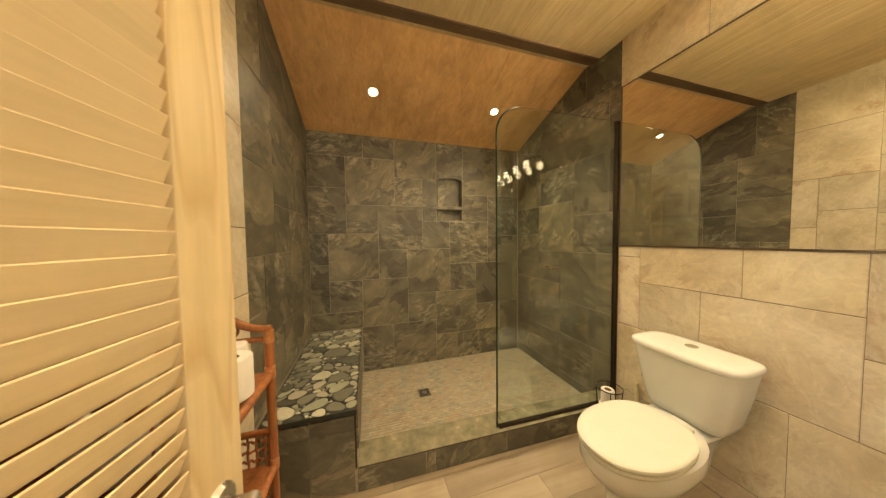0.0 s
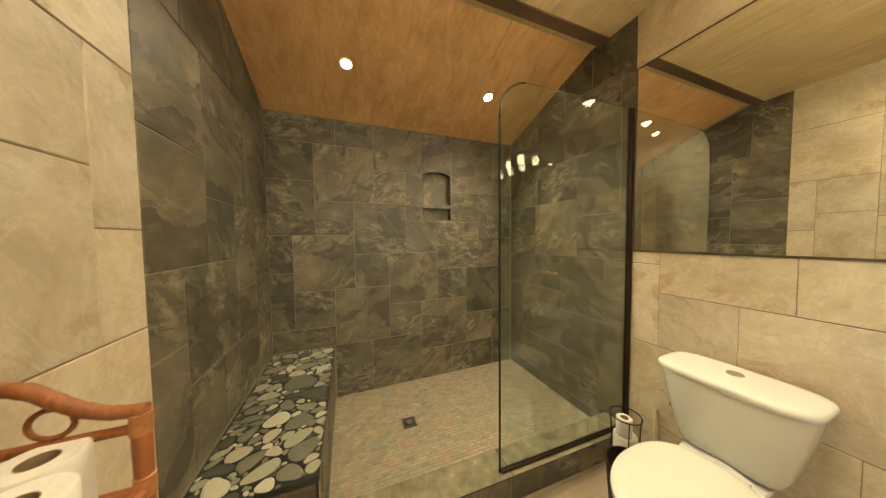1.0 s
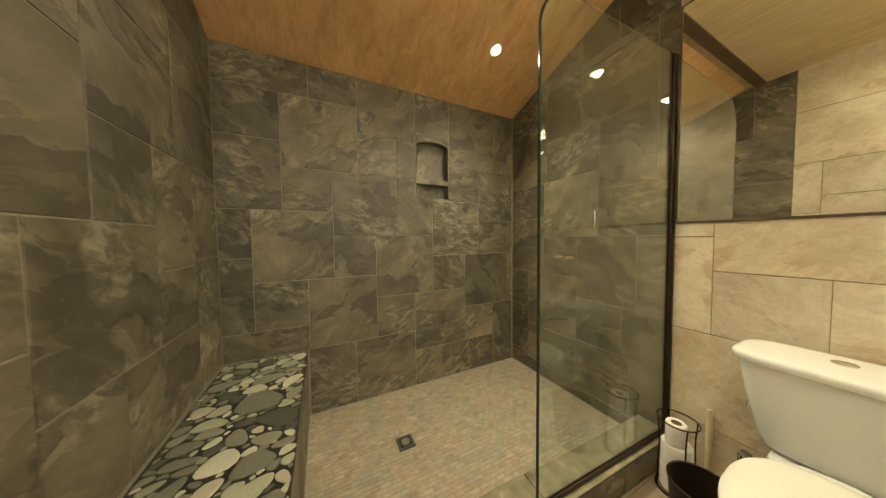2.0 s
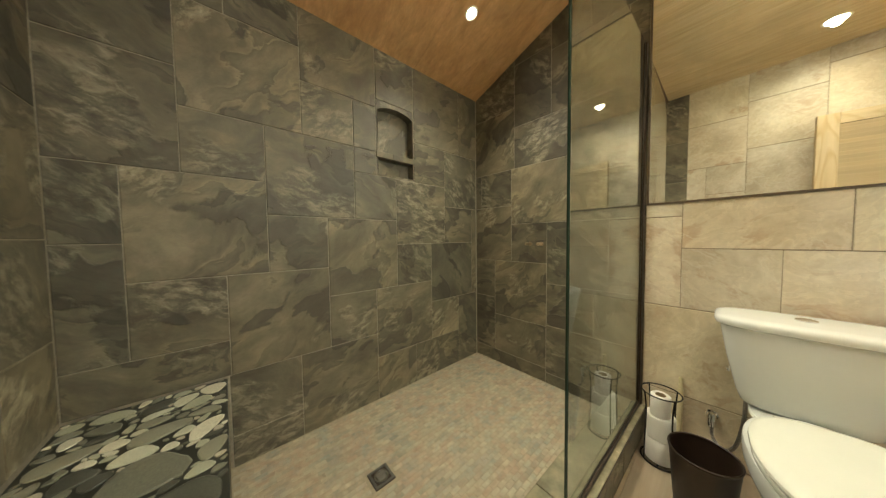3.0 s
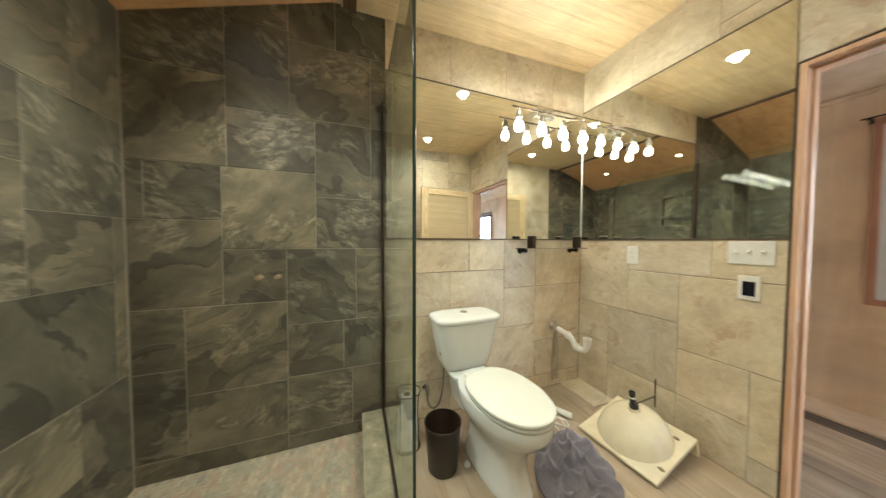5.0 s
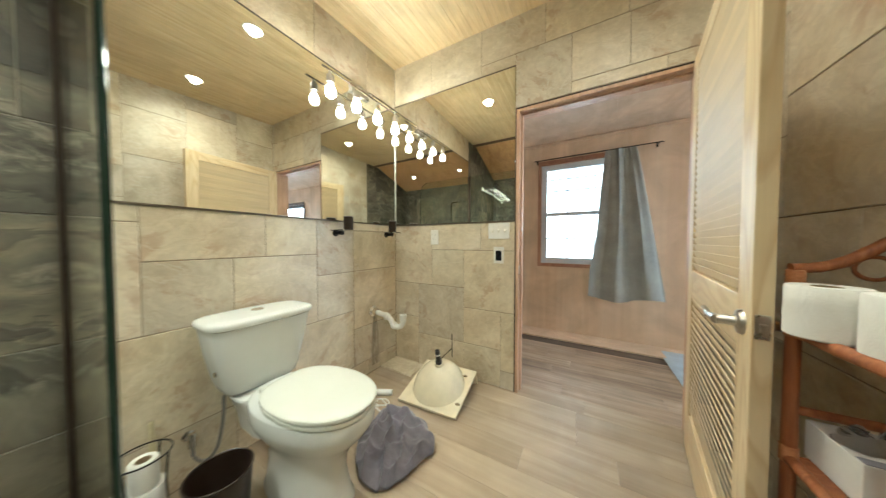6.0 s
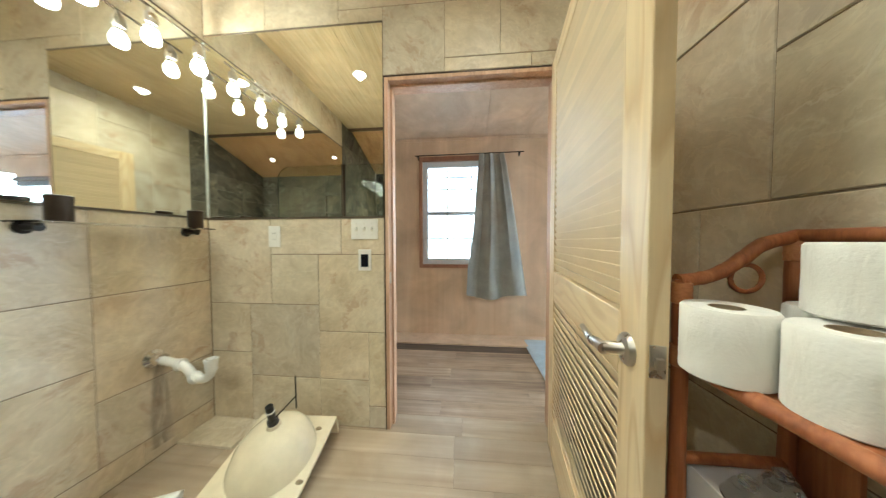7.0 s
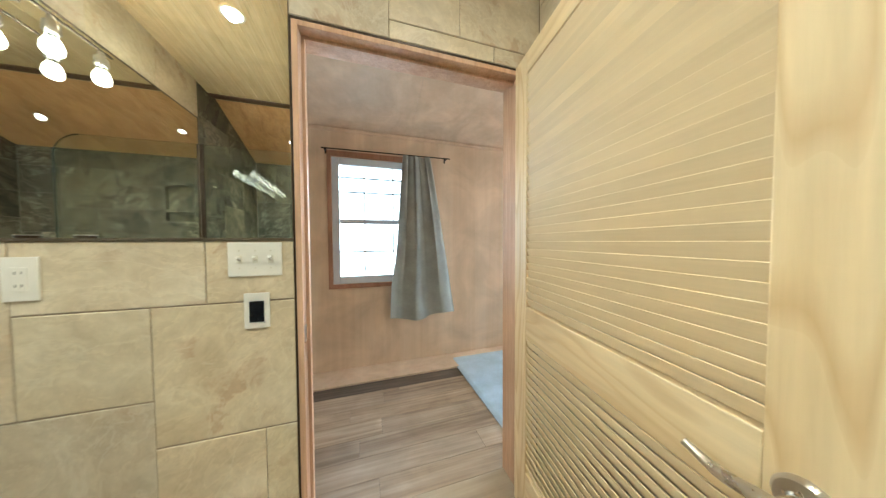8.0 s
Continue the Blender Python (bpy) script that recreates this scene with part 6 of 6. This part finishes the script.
carton = thing("carton", "flat white carton with a grey flap strip on the middle shelf", "box", (-0.462, 0.655, 0.5975))
bm = bmesh.new()
box(bm, -0.068, -0.147, 0, 0.064, -0.008, 0.085, 0.002)
part("box_body", bm, BOX_WHITE, carton)
# grey bar added for the shaded edge of the raised flap
bm = bmesh.new()
box(bm, -0.064, -0.030, 0.0852, 0.060, -0.010, 0.0866)
part("flap_strip", bm, BOX_GREY, carton, "grey strip standing for the flap's edge")
for x, y, turn, tall in ((-0.430, 0.580, 0, 1.0), (-0.486, 0.574, 35, 1.35)):
    cup = thing("plastic_dome", "crinkled clear plastic dome lid lying on the carton", "lid", (x, y, 0.6830), turn, group="clear lids")
    bm = bmesh.new()
    lathe(bm, [(0.0285, 0.0), (0.031, 0.0008), (0.031, 0.0022), (0.026, 0.006), (0.024, 0.018), (0.018, 0.026), (0.011, 0.028), (0.012, 0.034), (0.007, 0.037), (0, 0.038)], 28)
    lathe(bm, [(0, 0.0372), (0.0065, 0.0362), (0.0112, 0.0335), (0.0102, 0.0276), (0.0174, 0.0253), (0.0232, 0.0175), (0.0252, 0.0055), (0.0285, 0.0)], 28)
    for v in bm.verts:
        v.co.z *= tall
        v.co *= 1.0 + (0.16 * noise.noise(v.co * 55 + Vector((turn, 0, 0))) if v.co.z > 0.005 else 0.0)
    part("dome", bm, FILM, cup, smooth=True)


# ---- curtain and carpet in the next room ----
curtain = thing("curtain", "grey-green curtain hanging gathered on a black rod over half the window", "curtain")
bm = bmesh.new()
top, low = 2.085, 0.475
n, rows = 90, 30
grid = []
for j in range(rows + 1):
    v = j / rows
    z = top + (low - top) * v
    x0 = -0.125 + 0.125 * min(1, v * 1.25) ** 1.6 + 0.012 * math.sin(v * 7)
    x1 = -0.395 - 0.275 * v ** 0.9
    row = []
    for i in range(n + 1):
        u = i / n
        amp = 0.010 + 0.016 * v
        wave = amp * math.sin(u * 2 * math.pi * 2.4 + 1.6 * math.sin(v * 2.2) + 0.5) + 0.006 * math.sin(u * 2 * math.pi * 6 + 3 + 2 * v) * (1.1 - v)
        row.append(bm.verts.new((x0 + (x1 - x0) * u + 0.008 * math.sin(u * 31 + v * 2), FAR + 0.068 + wave + 0.01 * v, z + 0.028 * v * math.sin(u * 6.5 + 2.4))))
    grid.append(row)
for a, b in zip(grid, grid[1:]):
    for i in range(n):
        bm.faces.new((a[i], a[i + 1], b[i + 1], b[i]))
ret = bmesh.ops.extrude_face_region(bm, geom=bm.faces[:])
for v in ret["geom"]:
    if isinstance(v, bmesh.types.BMVert):
        v.co.y += 0.0025
part("drape", bm, CURTAIN, curtain, smooth=True)
rod = thing("curtain_rod", "thin black metal curtain rod above the window", "curtain rod")
bm = bmesh.new()
tube(bm, [(0.605, FAR + 0.065, 2.083), (-0.615, FAR + 0.065, 2.095)], 0.0055, 10)
part("pole", bm, BLACK_METAL, rod, smooth=True)
for x, z in ((0.575, 2.083), (-0.575, 2.095)):
    bm = bmesh.new()
    box(bm, x - 0.006, FAR + 0.0005, z - 0.012, x + 0.006, FAR + 0.066, z - 0.006, 0.001)
    box(bm, x - 0.008, FAR + 0.0005, z - 0.03, x + 0.008, FAR + 0.004, z + 0.02, 0.001)
    part("rod_bracket", bm, BLACK_METAL, rod)
bm = bmesh.new()
nx, ny = 60, 40
grid = {}
for i in range(nx + 1):
    for j in range(ny + 1):
        x, y = -0.605 - 1.95 * i / nx, -1.77 + 1.24 * j / ny
        grid[i, j] = bm.verts.new((x, y, 0.014 + 0.003 * noise.noise(Vector((x * 6, y * 6, 0))) - (0.006 if i == 0 else 0)))
for i in range(nx):
    for j in range(ny):
        bm.faces.new((grid[i, j], grid[i + 1, j], grid[i + 1, j + 1], grid[i, j + 1]))
ret = bmesh.ops.extrude_face_region(bm, geom=bm.faces[:])
for v in ret["geom"]:
    if isinstance(v, bmesh.types.BMVert):
        v.co.z = 0.0012
tagged(part("carpet", bm, CARPET, None), "pale blue carpet laid over part of the plank floor", "carpet")


# ---- pieces, laid last ----
def lay_planks():
    """Boards along x, staggered, from the kerb to the far room."""
    width, length, gap = 0.150, 1.22, 0.0009
    shapes = {}
    y, row = 1.438, 0
    rng = random.Random(8)
    while y > -1.44:
        y0 = max(y - width, -1.445)
        inside = y0 > SOUTH - 0.14
        left, right = (WEST, EAST) if inside else (ROOM_W, 3.0)
        x = left - (rng.uniform(0.1, 0.9) if row else 0.5) * length
        while x < right:
            a, b = max(x, left), min(x + length, right)
            if b - a > 0.03:
                key = (round(b - a, 3), round(y - y0, 3), inside)
                if key not in shapes:
                    bm = bmesh.new()
                    w, h = (key[0] - gap) / 2, (key[1] - gap) / 2
                    ring = [(-w, -h), (w, -h), (w, h), (-w, h)]
                    lo = [bm.verts.new((p, q, -0.006)) for p, q in ring]
                    md = [bm.verts.new((p, q, -0.0008)) for p, q in ring]
                    hi = [bm.verts.new((p - math.copysign(0.001, p), q - math.copysign(0.001, q), 0)) for p, q in ring]
                    for u, v in ((lo, md), (md, hi)):
                        for k in range(4):
                            bm.faces.new((u[k], u[(k + 1) % 4], v[(k + 1) % 4], v[k]))
                    bm.faces.new(hi)
                    shapes[key] = finish("plank", bm, BATH_GLARE_WOOD if inside else FLOOR_WOOD)
                ob = new("plank", shapes[key])
                ob.matrix_basis, ob.parent = pose((a + b) / 2, (y + y0) / 2, 0.0), floor
            x += length
        y, row = y0, row + 1


lay_planks()
lay_tiles(wall_north, SLATE, NORTH_TILES, on_north, 0, under_north)
lay_tiles(wall_shower_east, SLATE, SHOWER_EAST_TILES, on_shower_east, -90, under_ceiling)
lay_tiles(wall_shower_west, SLATE, SHOWER_WEST_TILES, on_west, 90, under_ceiling)
lay_tiles(wall_east, BEIGE, EAST_TILES, on_east, -90, under_ceiling, 0.0040, 0.0019)
lay_tiles(wall_west, BEIGE, WEST_TILES, on_west, 90, under_ceiling, 0.0040, 0.0019)
lay_tiles(wall_south, BEIGE, SOUTH_TILES, on_south, 180, under_south, 0.0040, 0.0019)
lay_pebbles()
lay_mosaic()
